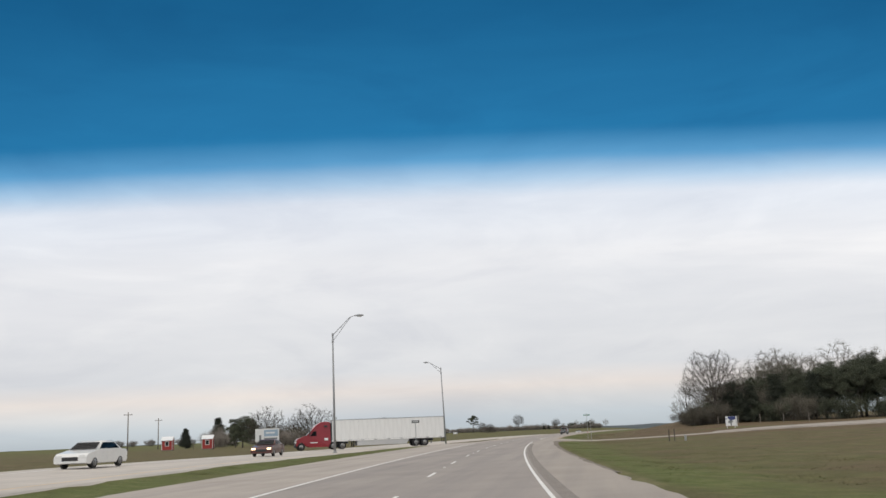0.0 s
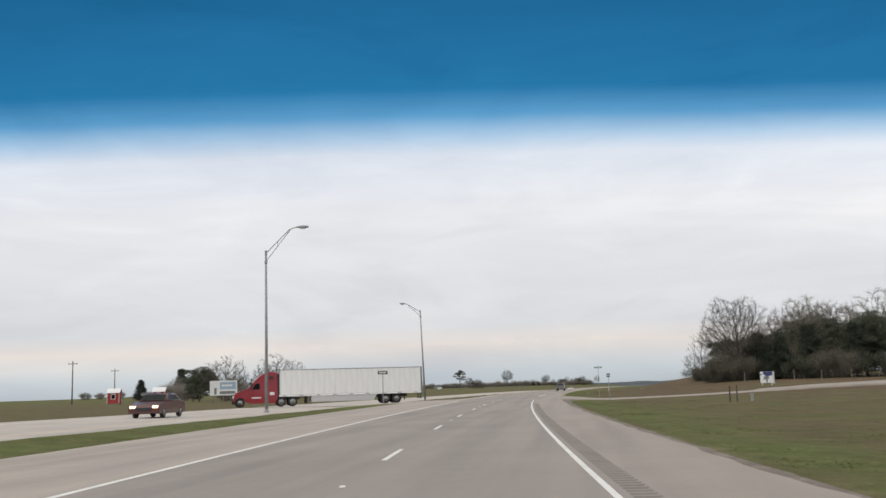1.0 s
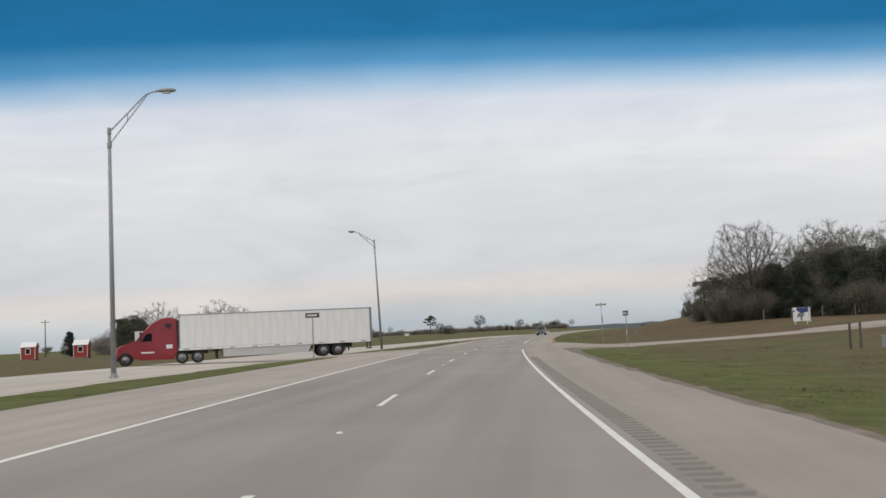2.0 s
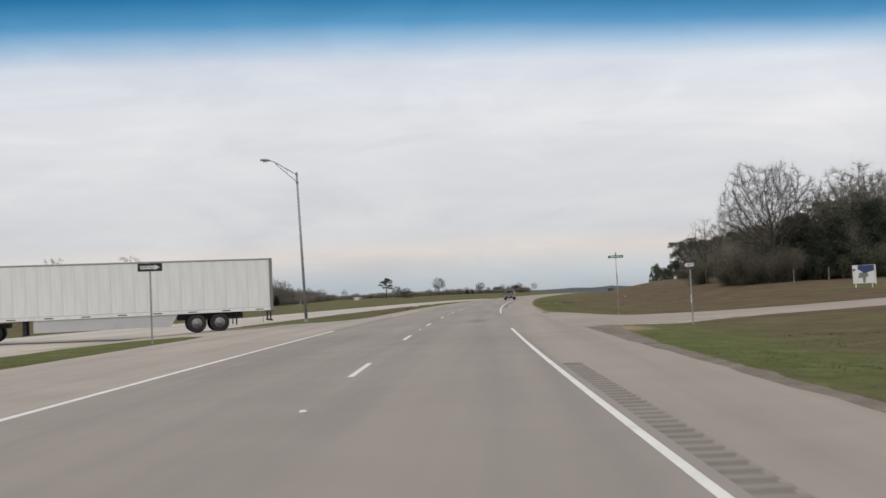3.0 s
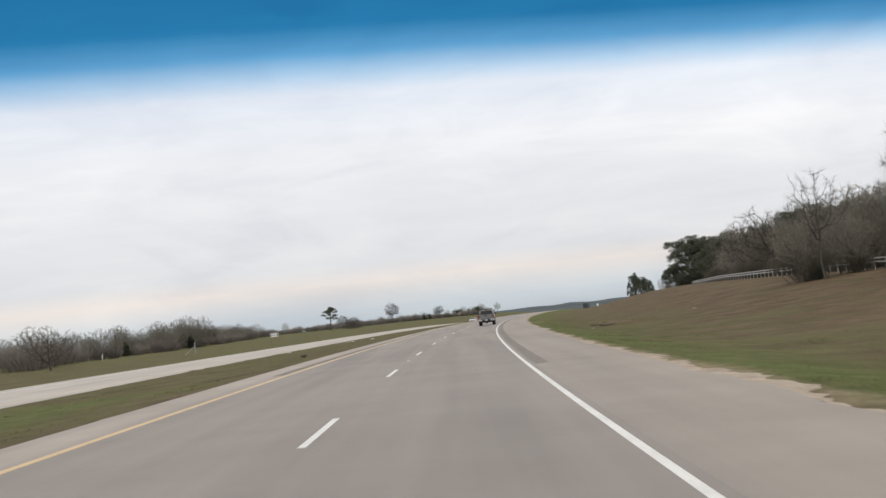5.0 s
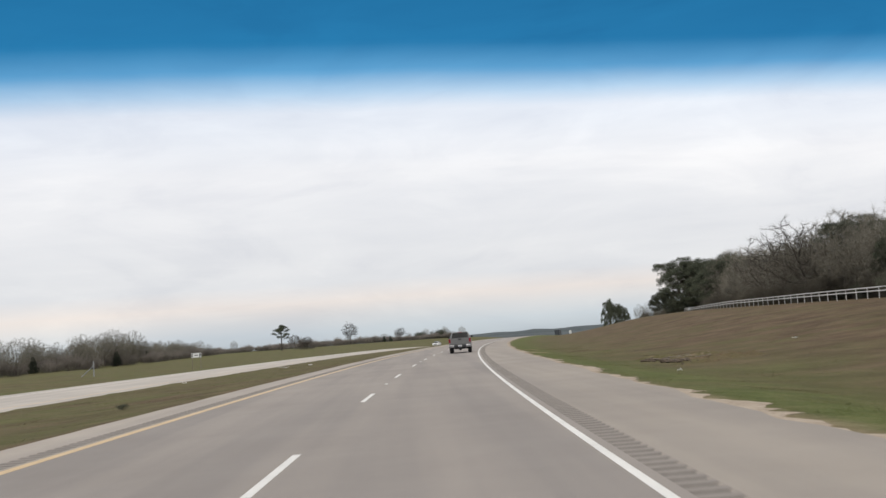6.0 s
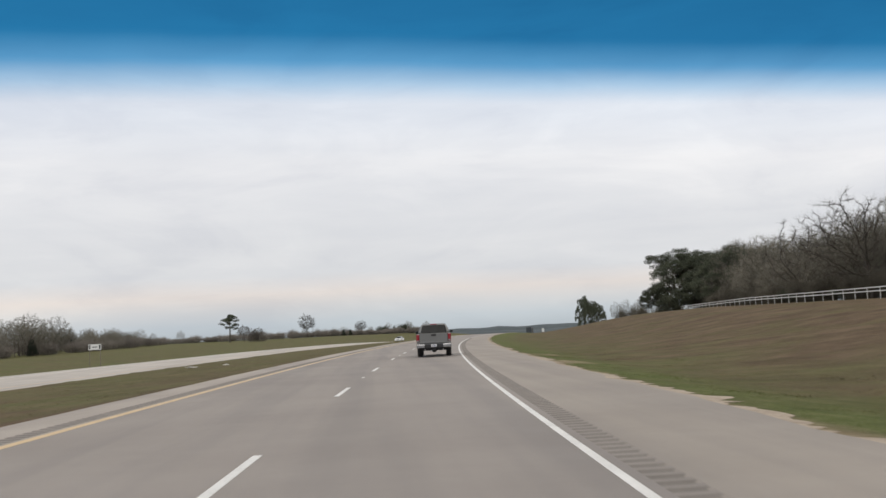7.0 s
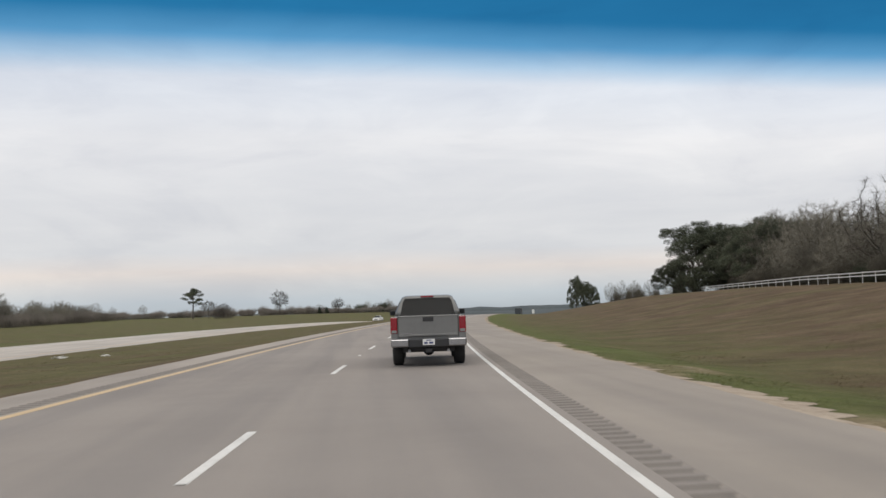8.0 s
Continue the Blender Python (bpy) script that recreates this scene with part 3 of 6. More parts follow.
ribbon("shoulder", [inner_edge, const(-4.28)], steps(128, 700, 1.0), INNER, 0.0, road, 0.12, "narrow inner shoulder with grass creeping over it")
ribbon("shoulder", [const(-3.88), const(LINE_L - 0.12)], steps(128, 700, 4), INNER, 0.0, road)
ribbon("shoulder", [const(-4.28), const(-3.88)], steps(128, 150, 2), INNER, 0.0, road)
ribbon("shoulder", [const(-4.28), const(-3.88)], steps(300, 700, 5), INNER, 0.0, road)
ribbon("turn_lane", [ragged(-8.9, 0.14, 4.0), const(-6.5), const(LINE_L - 0.12)], steps(-140, 104, 1.0), INNER, 0.0, road, 0.12, "pale turning lane and inner shoulder")


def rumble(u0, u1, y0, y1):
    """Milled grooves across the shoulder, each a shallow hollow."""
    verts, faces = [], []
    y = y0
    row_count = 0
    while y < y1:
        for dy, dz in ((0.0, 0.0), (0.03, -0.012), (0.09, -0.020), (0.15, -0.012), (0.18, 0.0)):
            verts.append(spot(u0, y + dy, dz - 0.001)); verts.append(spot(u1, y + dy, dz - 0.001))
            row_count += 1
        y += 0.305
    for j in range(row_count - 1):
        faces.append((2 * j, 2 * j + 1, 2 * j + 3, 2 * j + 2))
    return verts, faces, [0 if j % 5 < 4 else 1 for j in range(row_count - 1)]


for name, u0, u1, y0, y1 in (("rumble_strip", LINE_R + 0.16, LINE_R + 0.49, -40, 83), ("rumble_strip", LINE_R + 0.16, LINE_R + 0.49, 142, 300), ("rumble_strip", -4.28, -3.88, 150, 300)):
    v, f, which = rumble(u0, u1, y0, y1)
    strip = tagged(mesh_ob(name, v, f, SHADED_GROOVE, road, "row of milled rumble grooves"), kind="stuff")
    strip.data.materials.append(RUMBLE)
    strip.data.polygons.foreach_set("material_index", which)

# ---- the opposite carriageway, the crossover and the side road ----
opposite = ribbon("opposite_road", [lambda y: opposite_edge(y) - WIDE - 0.1 * noise.noise((y * .3, 7, 0)), lambda y: opposite_edge(y) - 7, lambda y: opposite_edge(y) - 3, lambda y: opposite_edge(y) + ragged(0, 0.12, 6)(y)], steps(-200, 560, 2), CONCRETE, 0.0, None, 0.1)
tagged(opposite, "pale concrete carriageway for oncoming traffic", "road", kind="structure")
ribbon("edge_line", [lambda y: opposite_edge(y) - WIDE + 1.9, lambda y: opposite_edge(y) - WIDE + 2.02], steps(-140, 540, 3), MARK, 0.005, opposite, 0.004, "solid pale edge line")
ribbon("edge_line", [lambda y: opposite_edge(y) - 1.3, lambda y: opposite_edge(y) - 1.18], steps(-140, 540, 3), YELLOW, 0.005, opposite, 0.004, "solid yellow edge line")
LOWER = [(-30, 14.0), (-16.4, 11.0), (-14.8, 7.2), (-13, 5.8), (-10.5, 5.8), (-9.4, 7.0), (-8.8, 9.5), (-8.4, 18.0), (-3, 18.5)]
UPPER = [(-30, 15.0), (-17.0, 12.0), (-15.6, 9.0), (-13.5, 8.0), (-12, 8.0), (-10, 8.6), (-8.4, 10.4), (-6.6, 13.6), (-5.2, 15.6), (-3, 16.0)]
cv, cf = [], []
cus = steps(opposite_edge(113) - 0.4, LINE_L - 0.10, 0.35)
for i, u in enumerate(cus):
    lo, hi = 113.5 - lerp(u, LOWER) + 0.12 * noise.noise((u, 1, 4)), 113.5 + lerp(u, UPPER) + 0.12 * noise.noise((u, 9, 4))
    row_ = [lo - 0.25, lo] + [lo + (hi - lo) * k / 10 for k in range(1, 10)] + [hi, hi + 0.25]
    for k, yy in enumerate(row_):
        cv.append(spot(u, yy, -0.10 if k in (0, 12) else 0.002 if i == len(cus) - 1 else 0.010))
for i in range(len(cus) - 1):
    for k in range(12):
        a = i * 13 + k
        cf.append((a, a + 13, a + 14, a + 1))
cross = tagged(mesh_ob("crossover", cv, cf, INNER), "stained asphalt crossover through the grass median", "road", kind="structure")

SIDE = [(5.0, 108.85, 11.95), (5.8, 109.2, 11.4), (7.5, 109.95, 10.05), (10, 111.25, 8.25), (12, 112.45, 6.45), (15, 113.7, 4.7), (19, 114.7, 4.1), (25, 116.75, 3.75), (32, 120.6, 4.2), (40, 128, 6.0), (50, 137, 7.5), (66, 147, 8.0), (90, 157, 7.0), (140, 168, 6.0), (230, 172, 6.0), (420, 172, 6.0)]
sv, sf = [], []
curve = []
for (a, b) in zip(SIDE, SIDE[1:]):
    for i in range(6):
        curve.append(tuple(p + (q - p) * i / 6 for p, q in zip(a, b)))
for i, (u, y, w) in enumerate(curve):
    p, q = curve[max(0, i - 1)], curve[min(len(curve) - 1, i + 1)]
    d = Vector((q[0] - p[0], q[1] - p[1], 0)).normalized()
    nrm = Vector((0, 1, 0)).lerp(Vector((-d.y, d.x, 0)), smooth(22, 36, u))
    for k in (-1.0, -0.93, -0.5, 0, 0.5, 0.93, 1.0):
        far = abs(k) > 0.9
        jig = 0.3 * noise.noise((i * 0.6, math.copysign(1, k), 3)) if far else 0
        uu, yy = u + nrm.x * w * k, y + nrm.y * w * k + jig
        sv.append(spot(uu, yy, (-0.10 if uu < 30 else -0.45) if abs(k) == 1 else -0.03 if uu < 5.35 else 0.006 if uu < 5.9 else 0.02 if uu < 26 else 0.14))
for i in range(len(curve) - 1):
    for k in range(6):
        a = i * 7 + k
        sf.append((a, a + 7, a + 8, a + 1))
side_road = tagged(mesh_ob("side_road", sv, sf, GRAVEL), "pale gravelly side road joining the highway", "road", kind="structure")


# ---- painted lines ----
def stripe(name, u, w, y0, y1, mat, label=""):
    return ribbon(name, [const(u - w / 2), const(u + w / 2)], steps(y0, y1, 3.0), mat, 0.005, road, 0.004, label)


stripe("edge_line", LINE_R, 0.078, -140, 99.6, MARK, "solid white edge line")
stripe("edge_line", LINE_R, 0.078, 123.3, 560, MARK, "solid white edge line")
stripe("edge_line", LINE_L, 0.12, -140, 105.0, MARK, "solid white line by the turning lane")
stripe("edge_line", LINE_L, 0.16, 128.0, 560, YELLOW, "solid yellow inner edge line")
for k in range(-9, 30):
    end = 60.72 + 12.18 * k
    stripe("lane_dash", 0.0, 0.088, end - 3.05, end, MARK)
reflector_me = None
for k in range(-3, 20, 2):
    p = spot(0.02, 60.72 + 12.18 * k + 4.6, 0.006)
    if reflector_me is None:
        bm = bmesh.new()
        bmesh.ops.create_cone(bm, cap_ends=True, segments=8, radius1=0.05, radius2=0.035, depth=0.02, matrix=Matrix.Translation((0, 0, 0.01)))
        ob = part("road_stud", bm, MARK, road)
        reflector_me = ob.data
    else:
        ob = new("road_stud", reflector_me)
        ob.parent = road
    ob.location = p


def spill(y, seed, amp):
    return 0.06 + max(0.0, amp * (0.24 + 0.45 * noise.noise((y * 0.19, seed, 2)) + 0.35 * noise.noise((y * 0.8, seed, 6)) + 0.4 * noise.noise((y * 2.9, seed, 9))))


for y0, y1, amp, sg, rim in ((124, 330, 1.0, 1, shoulder_edge), (131, 330, 0.45, -1, inner_edge)):
    tuck = const(5.55 if sg > 0 else -4.9)
    lip = (lambda f, g: lambda y: f(y) + 0.03 * g)(rim, sg)
    outer = (lambda f, g, a: lambda y: f(y) + g * spill(y, 20.0 + g, a))(rim, sg, amp)
    lanes, drops = ([tuck, lip, outer], (-0.012, -0.006, -0.028)) if sg > 0 else ([outer, lip, tuck], (-0.028, -0.006, -0.012))
    tagged(ribbon("dirt_edge", lanes, steps(y0, y1, 0.22), DIRT, 0.0, road, 0.0, "pale dirt crumbling over the pavement edge", drops), kind="stuff")

# dark loose gravel along the edge of the shoulder, widening into the mouth of the side road
gravel_out = ragged(0.0, 0.55, 31.0, 0.9)
grit = ribbon("loose_gravel", [const(5.4), lambda y: 5.75 + 0.4 * lerp(y, [(20, 0.2), (70, 0.4), (88, 0.7), (95, 1.5), (99.5, 2.3)]), lambda y: 5.75 + lerp(y, [(20, 0.2), (70, 0.4), (88, 0.7), (95, 1.5), (99.5, 2.3)]) + gravel_out(y)], steps(20, 99.5, 0.4), DARK_GRAVEL, 0.0, road, 0.0, "dark loose gravel spilling onto the grass", (-0.014, -0.012, -0.075))
tagged(grit, kind="stuff")


def eroded_bank(u0, u1, y0, y1, seed):
    """A washed-out patch of the slope: broken clods and rills."""
    nu, ny = int((u1 - u0) / 0.14), int((y1 - y0) / 0.16)
    verts, faces, shades = [], [], []
    for j in range(ny + 1):
        for i in range(nu + 1):
            u, y = u0 + (u1 - u0) * i / nu, y0 + (y1 - y0) * j / ny
            rim = min(i / nu, 1 - i / nu, j / ny, 1 - j / ny) * 2
            rim = smooth(0.05, 0.7, rim + 0.3 * noise.noise((u * 0.8, y * 0.5, seed)))
            rough = abs(noise.noise((u * 1.1, y * 0.7, seed))) * 0.24 + 0.13 * noise.noise((u * 3.1, y * 2.6, seed)) + 0.05 * noise.noise((u * 8, y * 8, seed))
            verts.append(spot(u, y, -0.10 + rim * (0.10 + rough)))
            g, b = turf_cover(u, y)
            shades.append((g, max(b, 0.6 * rim * (0.25 + noise.noise((u * 1.6, y * 1.1, seed + 3)))), 0, 1))
    for j in range(ny):
        for i in range(nu):
            a = j * (nu + 1) + i
            faces.append((a, a + 1, a + nu + 2, a + nu + 1))
    ob = mesh_ob("eroded_bank", verts, faces, GRASS)
    lay = ob.data.color_attributes.new("cover", "FLOAT_COLOR", "POINT")
    lay.data.foreach_set("color", [c for row_ in shades for c in row_])
    return tagged(ob, "washed-out brown bank of broken clods in the grass slope", "ground", kind="stuff")


eroded_bank(9.4, 15.2, 180.0, 194.5, 4.0)


def broken_clods(u0, y0, count, seed):
    """Lumps of earth and sod heaved out of the slope, coloured dark for shade."""
    rng = random.Random(seed)
    verts, faces = [], []
    for _ in range(count):
        u, y = u0 + rng.gauss(0, 0.55), y0 + rng.gauss(0, 1.3)
        size = rng.uniform(0.03, 0.105)
        bm = bmesh.new()
        bmesh.ops.create_icosphere(bm, subdivisions=2, radius=1.0)
        at, k, base = spot(u, y, 0.04), rng.uniform(0, 50), len(verts)
        for v in bm.verts:
            q = v.co * (1 + 0.45 * noise.noise(v.co * 1.7 + Vector((k, 0, 0))))
            verts.append(at + Vector((q.x * size * 1.5, q.y * size * 1.2, q.z * size * 0.6)))
        faces += [[base + v.index for v in f.verts] for f in bm.faces]
        bm.free()
    return tagged(mesh_ob("broken_clods", verts, faces, SHADED_SOIL), "brown broken earth clods, darkened as if in shade, on the washed-out bank", "earth", kind="stuff")


def dead_branches(u0, y0, count, seed):
    """A tangle of weathered branches lying on the bank."""
    rng = random.Random(seed)
    segs = []
    for _ in range(count):
        a = spot(u0 + rng.gauss(0, 0.45), y0 + rng.gauss(0, 1.0), rng.uniform(0.06, 0.16))
        turn, thick = rng.gauss(-0.6, 0.6), rng.uniform(0.010, 0.020)
        for k in range(3):
            b = a + Vector((math.cos(turn), math.sin(turn), rng.uniform(-0.16, 0.10))) * rng.uniform(0.22, 0.42)
            b.z = max(b.z, place(b.x, b.y).z + 0.06)
            segs.append((a, b, thick * (1 - 0.15 * k), thick * (0.85 - 0.15 * k), 0))
            if rng.random() < 0.4:
                w = turn + rng.choice((-0.8, 0.8))
                segs.append((b, b + Vector((math.cos(w), math.sin(w), rng.uniform(0, 0.4))) * rng.uniform(0.2, 0.5), thick * 0.5, thick * 0.25, 0))
            a, turn = b, turn + rng.gauss(0, 0.3)
    verts, faces = tubes(segs, (5,))
    return tagged(mesh_ob("dead_branches", verts, faces, DEADWOOD), "tangle of pale weathered branches lying on the bank", "branches", kind="stuff")




# ---- trees ----
def tubes(segs, sides):
    verts, faces = [], []
    for a, b, r0, r1, lev in segs:
        n = sides[min(lev, len(sides) - 1)]
        q = (b - a).to_track_quat("Z", "Y").to_matrix()
        s = len(verts)
        for p, r in ((a, r0), (b, r1)):
            for i in range(n):
                w = 2 * math.pi * i / n
                verts.append(p + q @ Vector((r * math.cos(w), r * math.sin(w), 0)))
        for i in range(n):
            faces.append((s + i, s + (i + 1) % n, s + n + (i + 1) % n, s + n + i))
    return verts, faces


broken_clods(11.2, 186.0, 90, 5)
dead_branches(11.1, 185.6, 6, 8)


def leaves(centres, per, radius, size, seed, flat=0.75):
    """Clumps of small bent leaves round the given points."""
    rng = np.random.default_rng(seed)
    c = np.repeat(np.array(centres), per, axis=0)
    n = len(c)
    d = rng.normal(size=(n, 3))
    d /= np.linalg.norm(d, axis=1)[:, None] + 1e-9
    p = c + d * (radius * rng.random((n, 1)) ** 0.45) * np.array([1, 1, flat])
    a = rng.normal(size=(n, 3)); a /= np.linalg.norm(a, axis=1)[:, None]
    b = np.cross(a, rng.normal(size=(n, 3))); b /= np.linalg.norm(b, axis=1)[:, None] + 1e-9
    s = size * rng.uniform(0.5, 1.3, (n, 1))
    quad = np.stack([p - a * s, p + b * s * 0.45, p + a * s, p - b * s * 0.45 + np.cross(a, b) * s * 0.2], axis=1).reshape(-1, 3)
    faces = np.arange(4 * n).reshape(-1, 4)
    return quad.tolist(), faces.tolist()


def forking(seed, tall, r, levels, spread=0.55, trunk=0.2, up=0.12):
    """An oak's habit: a short trunk that forks again and again into a broad dome."""
    rnd = random.Random(seed)
    segs, tips = [], []

    def grow(p, d, length, r, lev):
        n = 3 if lev < 3 else 2
        pts = [p]
        for i in range(n):
            d = (d + Vector((rnd.uniform(-1, 1), rnd.uniform(-1, 1), rnd.uniform(-0.8, 1))) * (0.06 if lev == 0 else 0.20)).normalized()
            p = p + d * length / n
            segs.append((pts[-1], p, r * (1 - 0.3 * i / n), r * (1 - 0.3 * (i + 1) / n), lev))
            pts.append(p)
        if lev >= levels:
            tips.append((p, d, lev))
            return
        kids = rnd.choice((4, 5)) if lev == 0 else rnd.choice((2, 2, 3, 3))
        az = rnd.uniform(0, 6.28)
        for c in range(kids):
            az += 6.28 / kids * rnd.uniform(0.8, 1.2)
            q = d.to_track_quat("Z", "Y").to_matrix() @ Vector((math.cos(az), math.sin(az), 0))
            lean = spread * rnd.uniform(0.65, 1.35) * (0.25 if (c == 0 and lev < 4) else 1.0)
            nd = (d + q * lean * 1.25 + Vector((0, 0, up))).normalized()
            grow(p, nd, length * rnd.uniform(0.70, 0.92) * (1.15 if lev == 0 else 1.0), r * 0.7 * rnd.uniform(0.72, 0.95), lev + 1)
        if lev > 0 and rnd.random() < 0.75:
            q = Vector((rnd.uniform(-1, 1), rnd.uniform(-1, 1), rnd.uniform(-0.2, 0.8))).normalized()
            grow(pts[rnd.randrange(1, n)], (d * 0.5 + q).normalized(), length * 0.55, r * 0.4, min(levels, lev + 2))

    grow(Vector((0, 0, -0.15)), Vector((rnd.uniform(-.06, .06), rnd.uniform(-.06, .06), 1)).normalized(), tall * trunk, r, 0)
    return segs, tips


def colonise(seed, tall, base, half, count, step, up=0.15, lean=0.0, belly=0.42):
    """Limbs that grow towards free space in a domed crown. Returns segments (a, b, r0, r1) and twig places."""
    rng = np.random.default_rng(seed)
    d = rng.normal(size=(count, 3))
    d /= np.linalg.norm(d, axis=1)[:, None]
    lump = np.array([1 + 0.30 * noise.noise((v[0] * 1.7 + seed, v[1] * 1.7, v[2] * 1.7)) for v in d])[:, None]
    goal = d * lump * rng.random((count, 1)) ** 0.40
    mid = base + (tall - base) * belly
    goal = goal * np.where(goal[:, 2:3] > 0, np.array([half, half, tall - mid]), np.array([half, half, mid - base])) + np.array([lean, 0, mid])
    goal *= np.array([1, 1, tall / goal[:, 2].max()])
    at, mother = [np.array([0.0, 0.0, -0.15])], [-1]
    while at[-1][2] < base:
        at.append(at[-1] + np.array([rng.normal() * 0.06 + lean * 0.03, rng.normal() * 0.06, step]))
        mother.append(len(at) - 2)
    alive = np.ones(count, bool)
    near = np.zeros(count, int)
    best = np.full(count, 1e9)
    done = 0
    for turn in range(90):
        for k in range(done, len(at)):
            q = ((goal - at[k]) ** 2).sum(1)
            closer = q < best
            best[closer] = q[closer]
            near[closer] = k
        done = len(at)
        alive &= best > (1.5 * step) ** 2
        ids = np.nonzero(alive)[0]
        if len(ids) < 4 or len(at) > 5000:
            break
        for k in np.unique(near[ids]):
            v = goal[ids[near[ids] == k]] - at[k]
            v = (v / np.linalg.norm(v, axis=1)[:, None]).sum(0)
            v = v / (np.linalg.norm(v) + 1e-9) + rng.normal(size=3) * 0.16 + np.array([0, 0, up])
            at.append(at[k] + step * v / np.linalg.norm(v))
            mother.append(int(k))
    n = len(at)
    area = np.zeros(n)
    kids = np.zeros(n, int)
    for k in range(n - 1, 0, -1):
        if area[k] == 0:
            area[k] = 0.010 ** 2.1
        area[mother[k]] += area[k]
        kids[mother[k]] += 1
    r = area ** (1 / 2.1)
    segs = [(Vector(at[mother[k]]), Vector(at[k]), min(r[mother[k]], r[k] * 1.5), r[k]) for k in range(1, n)]
    ends = [(at[k], at[k] - at[mother[k]]) for k in range(1, n) if r[k] < 0.024]
    return segs, ends


def twigs(ends, per, size, seed, thin=0.006):
    """Fine twigs that carry on from the branch ends, spreading from their direction."""
    rng = np.random.default_rng(seed)
    p = np.repeat(np.array([e[0] for e in ends]), per, axis=0)
    d = np.repeat(np.array([e[1] for e in ends]), per, axis=0)
    d = d / np.linalg.norm(d, axis=1)[:, None] + rng.normal(size=p.shape) * 0.55 + np.array([0, 0, 0.15])
    d /= np.linalg.norm(d, axis=1)[:, None]
    b = np.cross(d, rng.normal(size=p.shape)); b /= np.linalg.norm(b, axis=1)[:, None] + 1e-9
    s = size * rng.uniform(0.5, 1.5, (len(p), 1))
    tri = np.stack([p - b * thin, p + b * thin, p + d * s], axis=1).reshape(-1, 3)
    return tri.tolist(), np.arange(3 * len(p)).reshape(-1, 3).tolist()


def crowned_tree(name, label, seed, tall, base, half, count, step, group="", per=3, size=0.6, thin=0.006, up=0.15, lean=0.0, thick=1.0, belly=0.42):
    """A bare tree with a short trunk and a domed, finely branched crown."""
    t = thing(name, (0, 0, 0), label, "tree", group)
    segs, ends = colonise(seed, tall, base, half, count, step, up, lean, belly)
    for nm, rough, lo, hi, mat in (("trunk", True, 0.06, 9, BARK), ("crown", False, 0, 0.06, TWIG)):
        v, f = [], []
        for a, b, r0, r1 in segs:
            if lo <= r1 < hi:
                sv_, sf_ = tubes([(a, b, r0 * thick, r1 * thick, 0)], ((8 if r1 > 0.12 else 6 if r1 > 0.06 else 4 if r1 > 0.03 else 3),))
                k = len(v)
                v += sv_
                f += [tuple(i + k for i in q) for q in sf_]
        mesh_ob(nm, v, f, mat, t, "" if rough else "crown of bare branches", rough)
    v, f = twigs(ends, per, size, seed, thin)
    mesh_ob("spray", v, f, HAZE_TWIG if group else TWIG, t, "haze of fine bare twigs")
    return t


def slivers(centres, per, radius, size, seed, thin=0.008):
    """Hair-thin twig ends about the given points."""
    rng = np.random.default_rng(seed)
    c = np.repeat(np.array(centres), per, axis=0)
    n = len(c)
    p = c + rng.normal(size=(n, 3)) * radius * 0.5
    a = rng.normal(size=(n, 3)) + np.array([0, 0, 0.6]); a /= np.linalg.norm(a, axis=1)[:, None]
    b = np.cross(a, rng.normal(size=(n, 3))); b /= np.linalg.norm(b, axis=1)[:, None] + 1e-9
    s = size * rng.uniform(0.5, 1.4, (n, 1))
    tri = np.stack([p - b * thin, p + b * thin, p + a * s], axis=1).reshape(-1, 3)
    return tri.tolist(), np.arange(3 * n).reshape(-1, 3).tolist()


def bare_tree(name, label, seed, tall, trunk_r, levels=6, spread=0.55, trunk=0.2, haze=2, group="", up=0.12):
    t = thing(name, (0, 0, 0), label, "tree", group)
    segs, tips = forking(seed, tall, trunk_r, levels, spread, trunk, up)
    k = tall / max(p.z for p, d, l in tips)
    segs = [(a * k, b * k, max(0.007, r0), max(0.006, r1), l) for a, b, r0, r1, l in segs]
    v, f = tubes([s for s in segs if s[4] <= 2], (9, 7, 6))
    mesh_ob("trunk", v, f, BARK, t, "", True)
    v, f = tubes([s for s in segs if s[4] > 2], (5, 5, 5, 4, 3, 3, 3, 3))
    mesh_ob("crown", v, f, TWIG, t, "crown of bare twigs")
    if haze:
        pts = [tuple(p * k) for p, d, l in tips]
        v, f = slivers(pts, haze, 0.5, 0.5, seed)
        mesh_ob("spray", v, f, DRYLEAF, t, "haze of fine brown twig ends")
    return t


def leafy_tree(name, label, seed, tall, trunk_r, mat, levels=5, spread=0.6, trunk=0.2, per=40, radius=0.8, size=0.13, group="", flat=0.6):
    t = thing(name, (0, 0, 0), label, "tree", group)
    segs, tips = forking(seed, tall, trunk_r, levels, spread, trunk)
    k = (tall - radius * 0.5) / max(p.z for p, d, l in tips)
    segs = [(a * k, b * k, max(0.01, r0), max(0.008, r1), l) for a, b, r0, r1, l in segs]
    v, f = tubes(segs, (8, 7, 6, 5, 4, 3))
    mesh_ob("trunk", v, f, BARK, t, "", True)
    pts = [tuple(p * k) for p, d, l in tips]
    v, f = leaves(pts, per, radius, size, seed, flat)
    mesh_ob("crown", v, f, mat, t)
    return t


